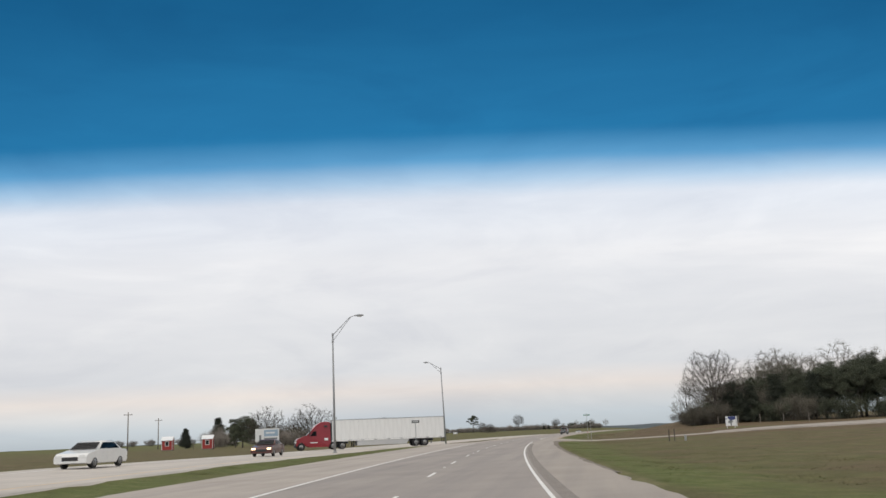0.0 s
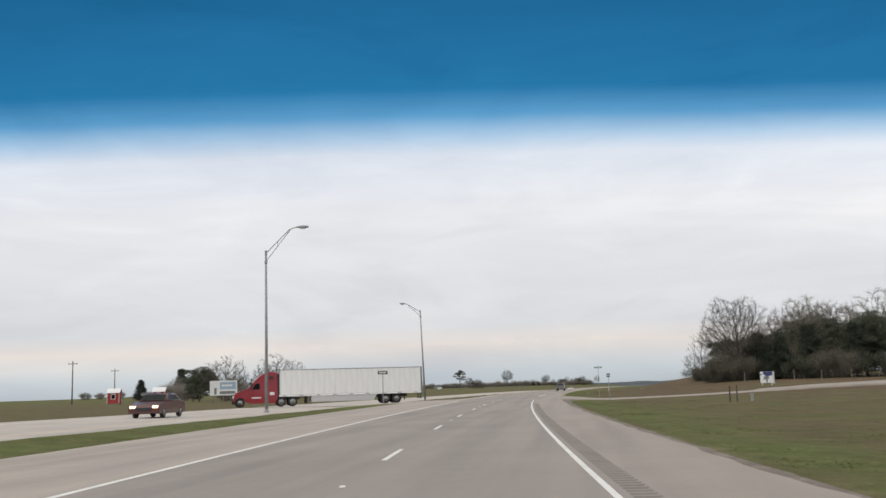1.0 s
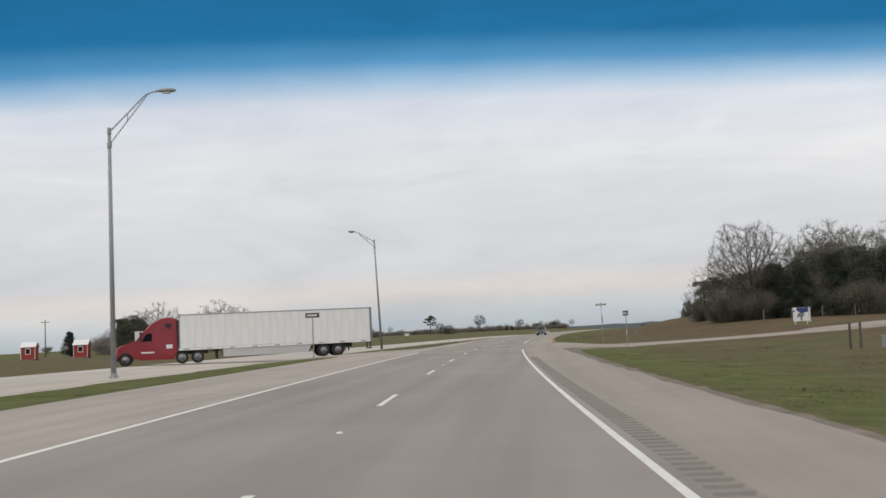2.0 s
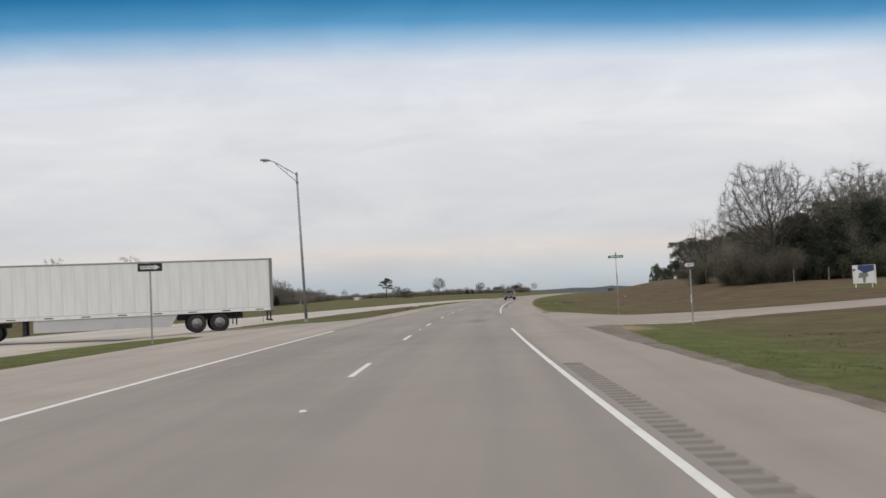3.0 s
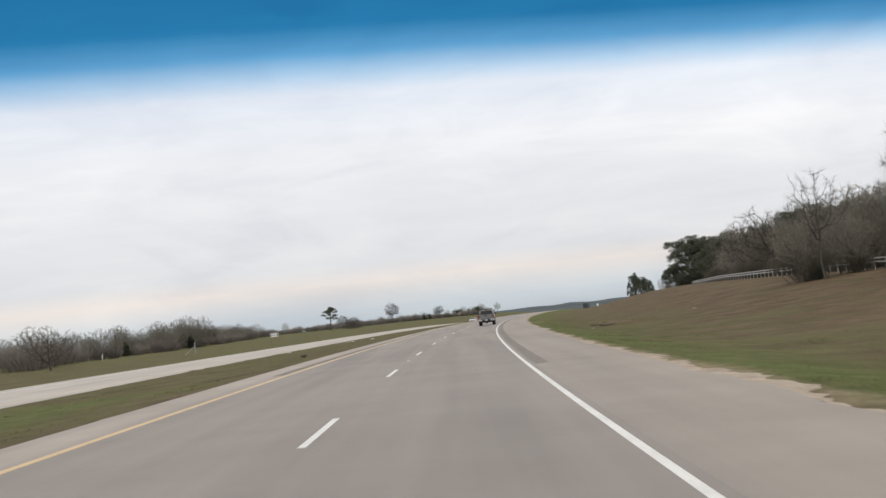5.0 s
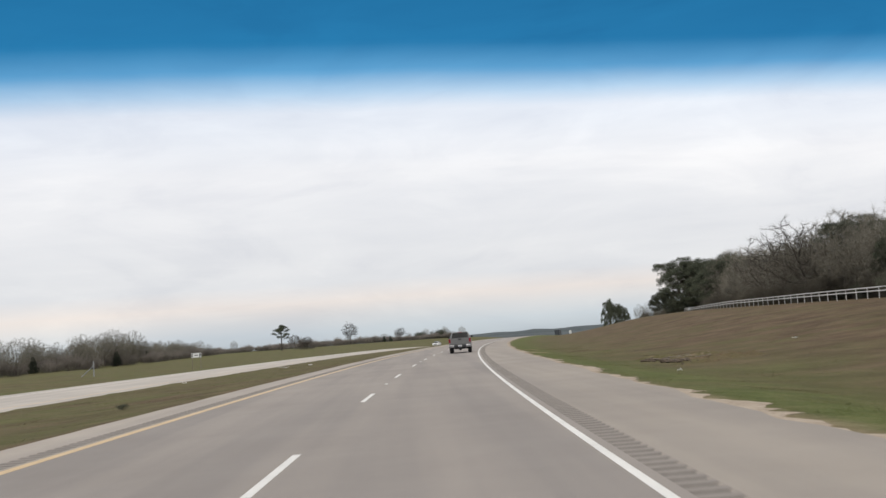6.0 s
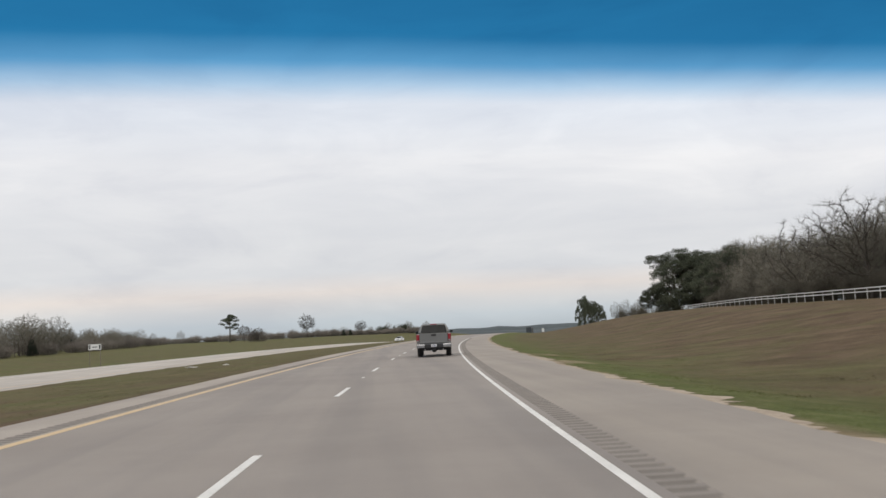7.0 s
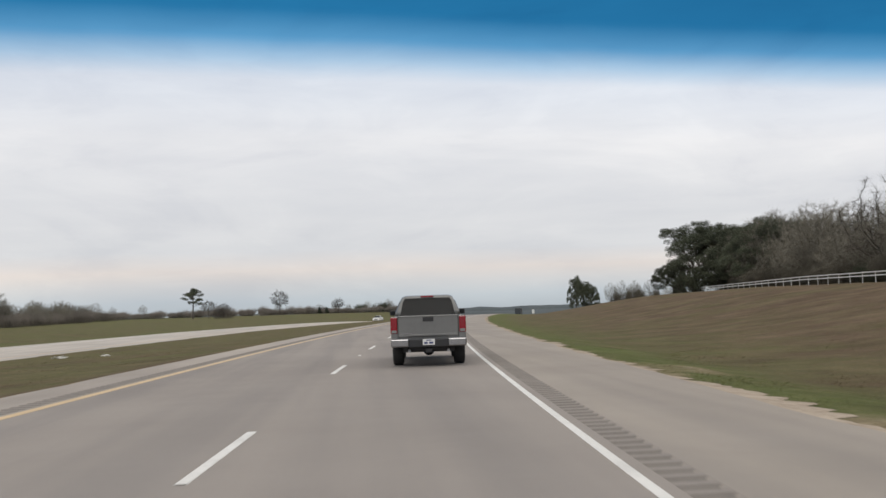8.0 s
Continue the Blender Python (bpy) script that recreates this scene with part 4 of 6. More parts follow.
def cedar_tree(name, label, seed, tall, wide, group=""):
    """A dense cone-shaped cedar, branched to the ground, with an uneven outline."""
    t = thing(name, (0, 0, 0), label, "tree", group)
    rnd = random.Random(seed)
    segs = [(Vector((0, 0, -0.1)), Vector((0.1, 0, tall * 0.95)), tall * 0.022, 0.02, 0)]
    pts = []
    for i in range(int(46 + tall * 9)):
        z = tall * (0.04 + 0.93 * rnd.random() ** 1.1)
        az = rnd.uniform(0, 2 * math.pi)
        k = z / tall
        reach = wide * (1.0 - k) ** 0.62 * (0.62 + 0.5 * noise.noise((math.cos(az) * 1.3, math.sin(az) * 1.3, z * 0.35 + seed))) * rnd.uniform(0.75, 1.15) + 0.2
        a = Vector((0.1 * k, 0, z * 0.93))
        b = a + Vector((math.cos(az), math.sin(az), rnd.uniform(-0.05, 0.35))) * reach
        segs.append((a, b, 0.03, 0.008, 1))
        for f in (0.45, 0.72, 1.0):
            pts.append(tuple(a.lerp(b, f)))
    v, f = tubes(segs, (7, 3))
    mesh_ob("trunk", v, f, BARK, t, "", True)
    v, f = leaves(pts, 76, 0.58, 0.09, seed, 0.8)
    mesh_ob("crown", v, f, CEDAR, t)
    return t


def pine_tree(name, label, seed, tall):
    """A bare stem with a few limbs, each ending in flat clumps of needles."""
    t = thing(name, (0, 0, 0), label, "tree")
    rnd = random.Random(seed)
    segs, pts = [(Vector((0, 0, -0.1)), Vector((0.15, 0, tall * 0.55)), 0.24, 0.17, 0), (Vector((0.15, 0, tall * 0.55)), Vector((-0.1, 0, tall * 0.95)), 0.17, 0.06, 0)], []
    for i in range(17):
        k = 0.42 + 0.56 * i / 16
        az = i * 2.4 + rnd.uniform(-0.5, 0.5)
        reach = tall * (0.12 + 0.30 * math.sin(math.pi * min(1, (k - 0.30) / 0.72))) * rnd.uniform(0.6, 1.1)
        a = Vector((0.05, 0, tall * k * 0.97))
        b = a + Vector((math.cos(az) * reach, math.sin(az) * reach, reach * rnd.uniform(0.05, 0.5)))
        segs.append((a, b, 0.06, 0.02, 1))
        pts += [tuple(b), tuple(a.lerp(b, 0.72) + Vector((0, 0, 0.15)))]
        if k > 0.7:
            pts.append(tuple(a.lerp(b, 0.35)))
    v, f = tubes(segs, (8, 4))
    mesh_ob("trunk", v, f, BARK, t, "", True)
    v, f = leaves(pts, 90, 0.85, 0.17, seed, 0.55)
    mesh_ob("crown", v, f, OAKLEAF, t)
    return t


def shrub(name, label, seed, tall, wide, mat, group="", per=20, twig=True):
    """A many-stemmed thicket."""
    t = thing(name, (0, 0, 0), label, "shrub", group)
    rnd = random.Random(seed)
    segs, pts = [], []
    for i in range(26):
        az, lean = rnd.uniform(0, 6.28), rnd.uniform(0.0, 0.9)
        p = Vector((math.cos(az), math.sin(az), 0)) * rnd.uniform(0, wide * 0.45)
        d = Vector((math.cos(az) * lean, math.sin(az) * lean, 1)).normalized()
        L = tall * rnd.uniform(0.55, 1.0)
        q = p + d * L * 0.6
        segs.append((p - Vector((0, 0, 0.1)), q, 0.035, 0.02, 0))
        for j in range(5):
            e = q + (d + Vector((rnd.uniform(-1, 1), rnd.uniform(-1, 1), rnd.uniform(-0.2, 0.8))) * 0.8).normalized() * L * rnd.uniform(0.2, 0.42)
            segs.append((p.lerp(q, rnd.uniform(0.4, 1)), e, 0.018, 0.007, 1))
            pts.append(tuple(e)); pts.append(tuple(q.lerp(e, 0.4)))
            for h in range(3):
                g = e + Vector((rnd.uniform(-1, 1), rnd.uniform(-1, 1), rnd.uniform(-0.3, 1))).normalized() * L * 0.2
                segs.append((e, g, 0.008, 0.004, 2))
        pts.append(tuple(p + Vector((rnd.uniform(-.6, .6), rnd.uniform(-.6, .6), 0.25 * tall))))
        pts.append(tuple(p + Vector((rnd.uniform(-.6, .6), rnd.uniform(-.6, .6), 0.12 * tall))))
    v, f = tubes(segs, (4, 3, 3))
    mesh_ob("stem", v, f, TWIG, t, "", False)
    if mat in (DRYLEAF, HAZED_BRUSH):
        v, f = slivers(pts, per * 4, 0.80, 0.42, seed, 0.0085)
    else:
        v, f = leaves(pts, per * 2, 0.62, 0.075, seed, 0.9)
    mesh_ob("foliage", v, f, mat, t)
    return t


def upright(p, turn=0.0, s=1.0, sz=None):
    return Matrix.LocRotScale(p, Euler((0, 0, radians(turn))), (s, s, sz or s))


rnd = random.Random(11)
# the great bare oak, and a smaller one, by the side road
oak = crowned_tree("bare_oak", "large bare oak with a broad domed crown on the hill", 5, 13.4, 3.6, 6.1, 4200, 0.34, "", 16, 0.70, 0.0060, 0.05, 0.0, 1.15, 0.30)
oak.matrix_basis = upright(place(30.9, 174.3), 20)
small_oak = crowned_tree("bare_tree", "slender bare tree rising from brown thicket", 9, 9.0, 3.0, 2.4, 600, 0.40, "", 5, 0.6, 0.009, 0.4, 0.0, 1.3)
small_oak.matrix_basis = upright(place(28.0, 194.8), 70)

# prototypes of the woods behind the fence
WOODS = "wood behind the white fence"
kinds = [
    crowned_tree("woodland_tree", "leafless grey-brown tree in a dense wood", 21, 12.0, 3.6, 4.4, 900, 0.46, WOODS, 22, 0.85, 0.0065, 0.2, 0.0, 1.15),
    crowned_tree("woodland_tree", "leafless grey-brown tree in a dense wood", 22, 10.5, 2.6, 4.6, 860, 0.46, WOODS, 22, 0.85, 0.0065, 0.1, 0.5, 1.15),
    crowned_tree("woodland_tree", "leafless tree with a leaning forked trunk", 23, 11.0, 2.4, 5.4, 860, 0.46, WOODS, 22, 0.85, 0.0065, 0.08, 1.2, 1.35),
    shrub("thicket", "dense brown thicket under bare trees", 24, 3.6, 5.0, DRYLEAF, WOODS, 26),
    shrub("thicket", "dense olive-brown thicket under bare trees", 25, 3.0, 5.0, OAKLEAF, WOODS, 26),
    cedar_tree("cedar_tree", "dark dense cedar branched to the ground", 26, 8.5, 3.4, WOODS),
    cedar_tree("cedar_tree", "dark dense cedar branched to the ground", 27, 7.0, 3.0, WOODS),
    leafy_tree("live_oak", "dark evergreen live oak with clumped foliage", 28, 13.0, 0.35, OAKLEAF, 5, 0.62, 0.16, 230, 0.95, 0.105, WOODS),
    shrub("field_thicket", "leafless thicket along the field, lightened as if by haze", 44, 3.6, 5.0, HAZED_BRUSH, WOODS, 12),
]
used = set()


def plant(i, x, y, s=1.0, turn=None, sz=None):
    turn = rnd.uniform(0, 360) if turn is None else turn
    p = place(x, y) - Vector((0, 0, 0.05))
    m = upright(p, turn, s, sz)
    if i in used:
        return copy_thing(kinds[i], m @ Matrix.Diagonal([1 / v for v in kinds[i].scale] + [1]))
    used.add(i)
    kinds[i].matrix_basis = m
    return kinds[i]


def fence_x(y):
    return 33.0 + 0.155 * (y - 197) if y > 150 else 25.7


# the two live oaks at the wood's end
plant(7, 57.6, 354, 0.98, 40)
plant(7, 63.5, 351, 0.92, 150)
plant(7, 55.4, 358, 0.45, 250)
plant(4, 56.0, 349, 1.3); plant(4, 62.0, 346, 1.4); plant(6, 56.5, 357, 0.6)
# the body of the wood, dense along its front
TOPS = [(206, 9.4), (225, 10.9), (245, 12.3), (270, 12.2), (290, 11.5), (305, 12.2), (325, 13.6), (346, 14.3)]


def wood_tree(i, x, y, k):
    g = place(x, y).z
    s = (lerp(y, TOPS) - g) / (12.0, 10.5, 11.0)[i] * k
    plant(i, x, y, max(s, 0.55), None, s)


y = 206.0
while y < 348:
    front = fence_x(y) + 3.5
    wood_tree(rnd.choice((1, 2)), front + rnd.uniform(0.5, 2.5), y + rnd.uniform(-2, 2), rnd.uniform(0.55, 0.75))
    wood_tree(rnd.choice((0, 1, 2)), front + rnd.uniform(3, 5), y + rnd.uniform(-2, 2), rnd.uniform(0.74, 1.06))
    wood_tree(rnd.choice((0, 1, 2)), front + rnd.uniform(7, 11), y + rnd.uniform(-2, 2), rnd.uniform(0.78, 1.08))
    plant(rnd.choice((3, 3, 3, 4)), front + rnd.uniform(-0.5, 2), y + rnd.uniform(-2, 2), rnd.uniform(0.5, 0.85))
    plant(3, front + rnd.uniform(3, 6), y + rnd.uniform(-2, 2), rnd.uniform(0.8, 1.15))
    if rnd.random() < 0.3:
        plant(rnd.choice((5, 6)), front + rnd.uniform(1, 7), y, rnd.uniform(0.45, 0.75))
    if rnd.random() < (0.55 if y > 326 else 0.12):
        x = front + rnd.uniform(2, 6)
        plant(7, x, y, (lerp(y, TOPS) - place(x, y).z) / 13.2 * rnd.uniform(0.72, 1.04))
    y += rnd.uniform(4.2, 5.6)
plant(7, 64.5, 330, 0.72, 20); plant(7, 62.8, 343, 0.7, 300)
# two old trees with heavy leaning limbs at the front of the wood
for seed, x, y, lean_, turn in ((61, 45.6, 258, 1.8, 200), (64, 48.6, 279, 1.4, 30)):
    old = crowned_tree("leaning_tree", "old bare tree with heavy leaning limbs before the wood", seed, 11.0, 2.0, 5.2, 520, 0.5, "", 16, 0.8, 0.007, 0.04, lean_, 2.3, 0.4)
    old.matrix_basis = upright(place(x, y), turn, 1.0, (lerp(y, TOPS) + 0.5 - place(x, y).z) / 11.0)
# the dark stand by the side road, in front of the fence
for x, y, i, s in ((27.3, 197.3, 1, 0.5), (27.5, 197.2, 3, 0.72), (28.0, 196.8, 6, 0.3), (31.6, 197.4, 1, 0.46), (31.6, 197.6, 3, 0.5), (33.6, 172.2, 5, 0.92), (29.0, 178.2, 3, 0.8), (27.6, 175.5, 4, 0.5), (31.2, 199.5, 1, 0.5), (34.5, 201, 0, 0.6), (37.0, 200.5, 2, 0.62), (36, 204, 1, 0.7), (37, 190, 3, 1.5), (33, 181, 4, 1.45), (35.5, 183, 5, 0.95), (38, 177, 3, 1.6),
                   (34.5, 176.5, 5, 0.85), (39.5, 180, 7, 0.64), (31.2, 183.5, 4, 0.7), (30.3, 179.5, 3, 0.55), (32.3, 186, 3, 0.5), (29.5, 176, 4, 0.6), (42, 174, 5, 1.05), (28.2, 172.2, 3, 0.95), (32.0, 171.2, 4, 1.15), (30.2, 171.0, 3, 1.0), (34.6, 170.2, 5, 0.72), (36.8, 171.6, 6, 1.0), (26.6, 177.5, 3, 0.62), (32.6, 176.6, 5, 0.66), (45.5, 178, 7, 0.74), (48, 171, 6, 1.25), (51, 176, 7, 0.8), (55.5, 170, 7, 0.78), (58, 176, 7, 0.9),
                   (62, 171, 7, 0.8), (66, 177, 5, 1.25), (71, 172, 7, 0.8), (77, 178, 7, 0.9), (84, 176, 5, 1.2), (43, 186, 0, 1.1), (41.5, 181, 2, 1.0), (44.5, 183, 0, 1.12), (47, 180, 1, 1.2), (50, 186, 1, 1.2), (57, 187, 0, 1.2), (64, 188, 2, 1.2),
                   (47, 194, 7, 0.85), (40.5, 170.5, 4, 1.2), (45, 168.5, 3, 1.2), (51.5, 167, 4, 1.3), (59, 166.5, 4, 1.2), (68, 168, 4, 1.3), (37.5, 199, 1, 0.75), (41, 205, 2, 0.8)):
    plant(i, x, y, s)
# far right: a pair of round evergreens on the skyline, and grey brush by them
plant(7, 77.4, 529, 0.46, 10, (12.0 - place(77.6, 529).z) / 13.0); plant(7, 81.5, 531, 0.56, 80, (10.0 - place(82.6, 531).z) / 13.0); plant(4, 82.6, 529, 1.1, 0, 1.4)
for x, y, top in ((89, 524, 8.6), (92, 521, 9.2), (95, 517, 9.4), (99, 512, 9.0), (103, 503, 9.3), (97, 523, 9.2)):
    plant(rnd.choice((0, 1)), x, y, 0.62, None, (top - place(x, y).z) / 12.0)
    plant(3, x + 1.5, y - 1, 0.6, None, (top - 1.2 - place(x, y).z) / 4.7)

# ---- the left side: fields, bare trees and thickets ----
left_oak = crowned_tree("field_oak", "bare spreading oak at the field edge", 31, 9.2, 1.8, 5.2, 1300, 0.40, "", 9, 0.6, 0.012, 0.06, 0.0, 1.5, 0.38)
left_oak.matrix_basis = upright(place(-64.4, 201), 15)
for x, y, s, a in ((-58.2, 217, 1.07, 120), (-68.0, 240.0, 0.9, 200), (-51.0, 236.0, 0.6, 60)):
    copy_thing(left_oak, upright(place(x, y), a, s))
weed = shrub("weed_clump", "dark green weed clump in the median grass", 78, 3.0, 5.0, OAKLEAF, "", 12)
weed.matrix_basis = upright(place(-10.45, 176.5), 0, 0.07, 0.06)
pine = pine_tree("lone_pine", "lone dark pine with open tiers of clumped needles", 33, 8.6)
pine.matrix_basis = upright(place(-47.6, 476))
far_oak = crowned_tree("far_oak", "bare round-crowned tree on the far field", 34, 10.0, 3.2, 4.6, 420, 0.6, "", 9, 1.0, 0.045, 0.15, 0.0, 2.4)
far_oak.matrix_basis = upright(place(-29.6, 560), 0, 0.82, 0.96)
copy_thing(far_oak, upright(place(-8.6, 600), 130, 0.78, 0.68))
copy_thing(far_oak, upright(place(-42.8, 474), 40, 0.72, 0.55))
copy_thing(far_oak, upright(place(-39.0, 477), 200, 0.62, 0.46))
for x, y, s, sz in ((-37.6, 478, 0.85, 0.95), (-41.0, 479, 0.8, 0.95), (-31.6, 520, 0.62, 0.95), (-36.2, 520, 0.85, 0.75), (-26.5, 575, 0.75, 0.95), (-23.0, 580, 0.75, 0.9), (-19.5, 585, 0.8, 0.95)):
    plant(8, x, y, s, None, sz)
plant(6, -16, 590, 0.42); plant(6, -13.1, 592, 0.4)
plant(5, -104, 274, 1.1); plant(7, -71.5, 205, 0.56); plant(7, -76.5, 214, 0.42); plant(6, -98, 235, 0.8); plant(6, -95, 262, 1.0)
for x, y, s in ((-66, 214, 1.0), (-62, 224, 1.0), (-72, 232, 1.2), (-60, 250, 1.0), (-64, 262, 1.2), (-75, 256, 1.2), (-90, 240, 1.3), (-66, 275, 1.0), (-98, 300, 1.4), (-86, 290, 1.3)):
    plant(8, x, y, s)
    plant(rnd.choice((0, 1, 2)), x - 2, y + 3, 0.45 * s)
    plant(8, x - 5, y + 6, 0.9 * s)
# the long tree line across the field
plant(1, -72, 317, 0.64, 80); plant(2, -75.3, 396, 0.78, 60); plant(1, -75.0, 372, 0.7, 10)
y = 296.0
while y < 505:
    x = -74 - 0.07 * abs(y - 376) + rnd.uniform(-4, 4)
    low = lerp(y, [(296, 0.70), (345, 0.80), (372, 0.95), (408, 0.95), (416, 0.66), (480, 0.74), (505, 0.5)])
    plant(rnd.choice((0, 1, 2)), x, y, low * rnd.uniform(0.54, 0.84))
    plant(rnd.choice((0, 1, 2)), x + rnd.uniform(-4, 3), y + 2.5, low * rnd.uniform(0.44, 0.66))
    plant(rnd.choice((0, 1, 2)), x - rnd.uniform(6, 14), y + 3, low * rnd.uniform(0.56, 0.8))
    plant(8, x + rnd.uniform(-1, 5), y + rnd.uniform(-3, 3), rnd.uniform(0.5, 0.95))
    plant(8, x - 6, y + rnd.uniform(-3, 3), min(1, low + 0.1) * rnd.uniform(0.85, 1.2))
    if rnd.random() < 0.3:
        plant(rnd.choice((5, 6, 6)), x + 1, y, low * rnd.uniform(0.4, 0.58))
    y += rnd.uniform(5.0, 7.5)
for k in range(84):
    f = k / 83
    x, y = -95 + 112 * f + rnd.uniform(-3, 3), 515 + 125 * f + rnd.uniform(-6, 6)
    plant(8, x, y, rnd.uniform(0.6, 1.0), None, rnd.uniform(0.5, 0.85))
    if k % 6 == 3:
        plant(rnd.choice((0, 1, 6)), x, y + 5, rnd.uniform(0.3, 0.42))
for k in range(26):
    plant(8, -210 + 5.2 * k + rnd.uniform(-2, 2), 430 + rnd.uniform(-12, 12) + 2.0 * k, rnd.uniform(0.6, 0.9))
for x, y, i, s in ((2, 640, 4, 1.3), (4, 641, 0, 0.45), (7, 642, 6, 0.45), (12, 648, 4, 1.5), (14, 649, 0, 0.5), (18, 655, 8, 0.9), (24, 660, 0, 0.5)):
    plant(i, x, y, s)


def far_ridge(name, y0, x0, x1, base, top, seed):
    """Wooded country along the horizon, with an uneven tree-top line."""
    vs, fs = [], []
    n = 260
    for i in range(n + 1):
        x = x0 + (x1 - x0) * i / n
        h = top + 5.0 * noise.noise((x * 0.004, seed, 0)) + 2.6 * noise.noise((x * 0.02, seed, 1)) + 1.6 * noise.noise((x * 0.09, seed, 2))
        yy = y0 + 90 * noise.noise((x * 0.002, seed, 4))
        vs += [(x, yy - 60, base), (x, yy - 25 + 8 * noise.noise((x * 0.05, seed, 8)), base + (h - base) * 0.7), (x, yy, h), (x, yy + 120, base)]
    for i in range(n):
        for k in range(3):
            a = 4 * i + k
            fs.append((a, a + 4, a + 5, a + 1))
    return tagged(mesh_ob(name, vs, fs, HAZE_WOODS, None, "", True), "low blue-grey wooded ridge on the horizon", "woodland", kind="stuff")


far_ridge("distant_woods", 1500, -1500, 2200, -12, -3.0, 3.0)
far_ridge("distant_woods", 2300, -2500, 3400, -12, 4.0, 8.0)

# ---- street lamps ----
def street_lamp(at, arm_to, tall, label):
    t = thing("street_lamp", at, label, "street lamp", "highway lamps")
    bm = bmesh.new()
    tube(bm, (0, 0, 0.25), (0, 0, tall), 0.125, 0.075, 12)
    part("pole", bm, STEEL, t, "tapered galvanised pole", True)
    bm = bmesh.new()
    tube(bm, (0, 0, 0.0), (0, 0, 0.25), 0.17, 0.14, 10)
    for i in range(4):
        tube(bm, (0.22 * math.cos(i * 1.57 + .8), 0.22 * math.sin(i * 1.57 + .8), 0), (0.22 * math.cos(i * 1.57 + .8), 0.22 * math.sin(i * 1.57 + .8), 0.12), 0.02, n=6)
    part("base", bm, STEEL, t)
    e = Vector(arm_to)
    d = Vector((e.x, e.y, 0))
    a = bmesh.new()
    pts = [Vector((0, 0, tall - 0.15)), d * 0.62 + Vector((0, 0, e.z - 0.12)), d * 0.74 + Vector((0, 0, e.z)), d * 0.80 + Vector((0, 0, e.z + 0.02))]
    for p, q in zip(pts, pts[1:]):
        tube(a, p, q, 0.035, n=8)
    part("arm", a, STEEL, t, "upper arm tube")
    a = bmesh.new()
    low = [Vector((0, 0, tall - 0.75)), d * 0.60 + Vector((0, 0, e.z - 0.30)), d * 0.66 + Vector((0, 0, e.z - 0.06))]
    for p, q in zip(low, low[1:]):
        tube(a, p, q, 0.028, n=8)
    tube(a, low[0].lerp(low[1], 0.5), pts[0].lerp(pts[1], 0.52), 0.018, n=6)
    part("brace", a, STEEL, t, "lower arm tube")
    a = bmesh.new()
    tube(a, (0, 0, tall - 0.9), (0, 0, tall - 0.68), 0.11, 0.11, 10)
    tube(a, (0, 0, tall - 0.25), (0, 0, tall + 0.05), 0.10, 0.09, 10)
    part("clamp", a, STEEL, t)
    # the cobra head: a flat shell, narrow at the arm
    f = d.normalized()
    s = Vector((-f.y, f.x, 0))
    rings = []
    for k, w, h in ((0.0, 0.05, 0.05), (0.15, 0.10, 0.09), (0.45, 0.19, 0.14), (0.8, 0.17, 0.12), (0.95, 0.08, 0.06)):
        c = d * 0.79 + f * k + Vector((0, 0, e.z + 0.03))
        rings.append([c + s * w * math.cos(2 * math.pi * i / 12) + Vector((0, 0, h * (0.55 if math.sin(2 * math.pi * i / 12) < 0 else 1.0) * math.sin(2 * math.pi * i / 12))) for i in range(12)])
    head = part("luminaire", loft(rings), STEEL, t, "flat grey lamp head", True)
    rings = []
    for z, k in ((-0.04, 1.0), (-0.10, 0.75)):
        c = d * 0.79 + f * 0.52 + Vector((0, 0, e.z + z))
        rings.append([c + (s * 0.13 * math.cos(w) + f * 0.24 * math.sin(w)) * k for w in [2 * math.pi * i / 12 for i in range(12)]])
    part("lens", loft(rings), SIGN_WHITE, head, "unlit clear lens", True)
    return t


street_lamp(place(-18.3, 83.5), (2.8, 0.35, 13.45), 11.75, "tall galvanised highway lamp standing in the grass median")
lamp_2 = street_lamp(place(-15.45, 142.5), (-2.1, -2.2, 12.95), 12.12, "tall galvanised highway lamp beyond the median crossover")

lamp_2.rotation_euler = (radians(-1.2), radians(-1.8), 0)


# ---- signs ----
def one_way(at, turn, flip, label):
    t = thing("one_way_sign", at, label, "road sign", "one-way signs", turn)
    top = 3.1 if flip else 2.28
    bm = boxes(((-0.035, -0.012, -0.1), (0.035, 0.012, top)))
    part("post", bm, STEEL, t, "thin steel channel post")
    z = top - 0.16
    panel = part("panel", boxes(((-0.46, -0.020, z - 0.155), (0.46, -0.014, z + 0.155)), bevel=0.002), SIGN_BLACK, t, "black and white panel")
    # the white arrow
    k = -1 if flip else 1
    shape = [(0.36, -0.062), (-0.18, -0.062), (-0.18, -0.098), (-0.37, 0.0), (-0.18, 0.098), (-0.18, 0.062), (0.36, 0.062)]
    bm = bmesh.new()
    bm.faces.new([bm.verts.new((k * x, -0.024, z + h)) for x, h in shape])
    part("arrow", bm, SIGN_WHITE, panel, "white arrow")
    words("ONE WAY", 0.11, (k * 0.09, -0.026, z), (math.pi / 2, 0, 0), SIGN_BLACK, panel)
    part("bolts", boxes(((-0.012, -0.03, z + 0.09), (0.012, -0.012, z + 0.115)), ((-0.012, -0.03, z - 0.115), (0.012, -0.012, z - 0.09))), STEEL, panel)
    if not flip:
        part("reflector", boxes(((-0.03, -0.022, 0.75), (0.03, -0.013, 1.05))), SIGN_WHITE, t, "white reflective strip")
    return t


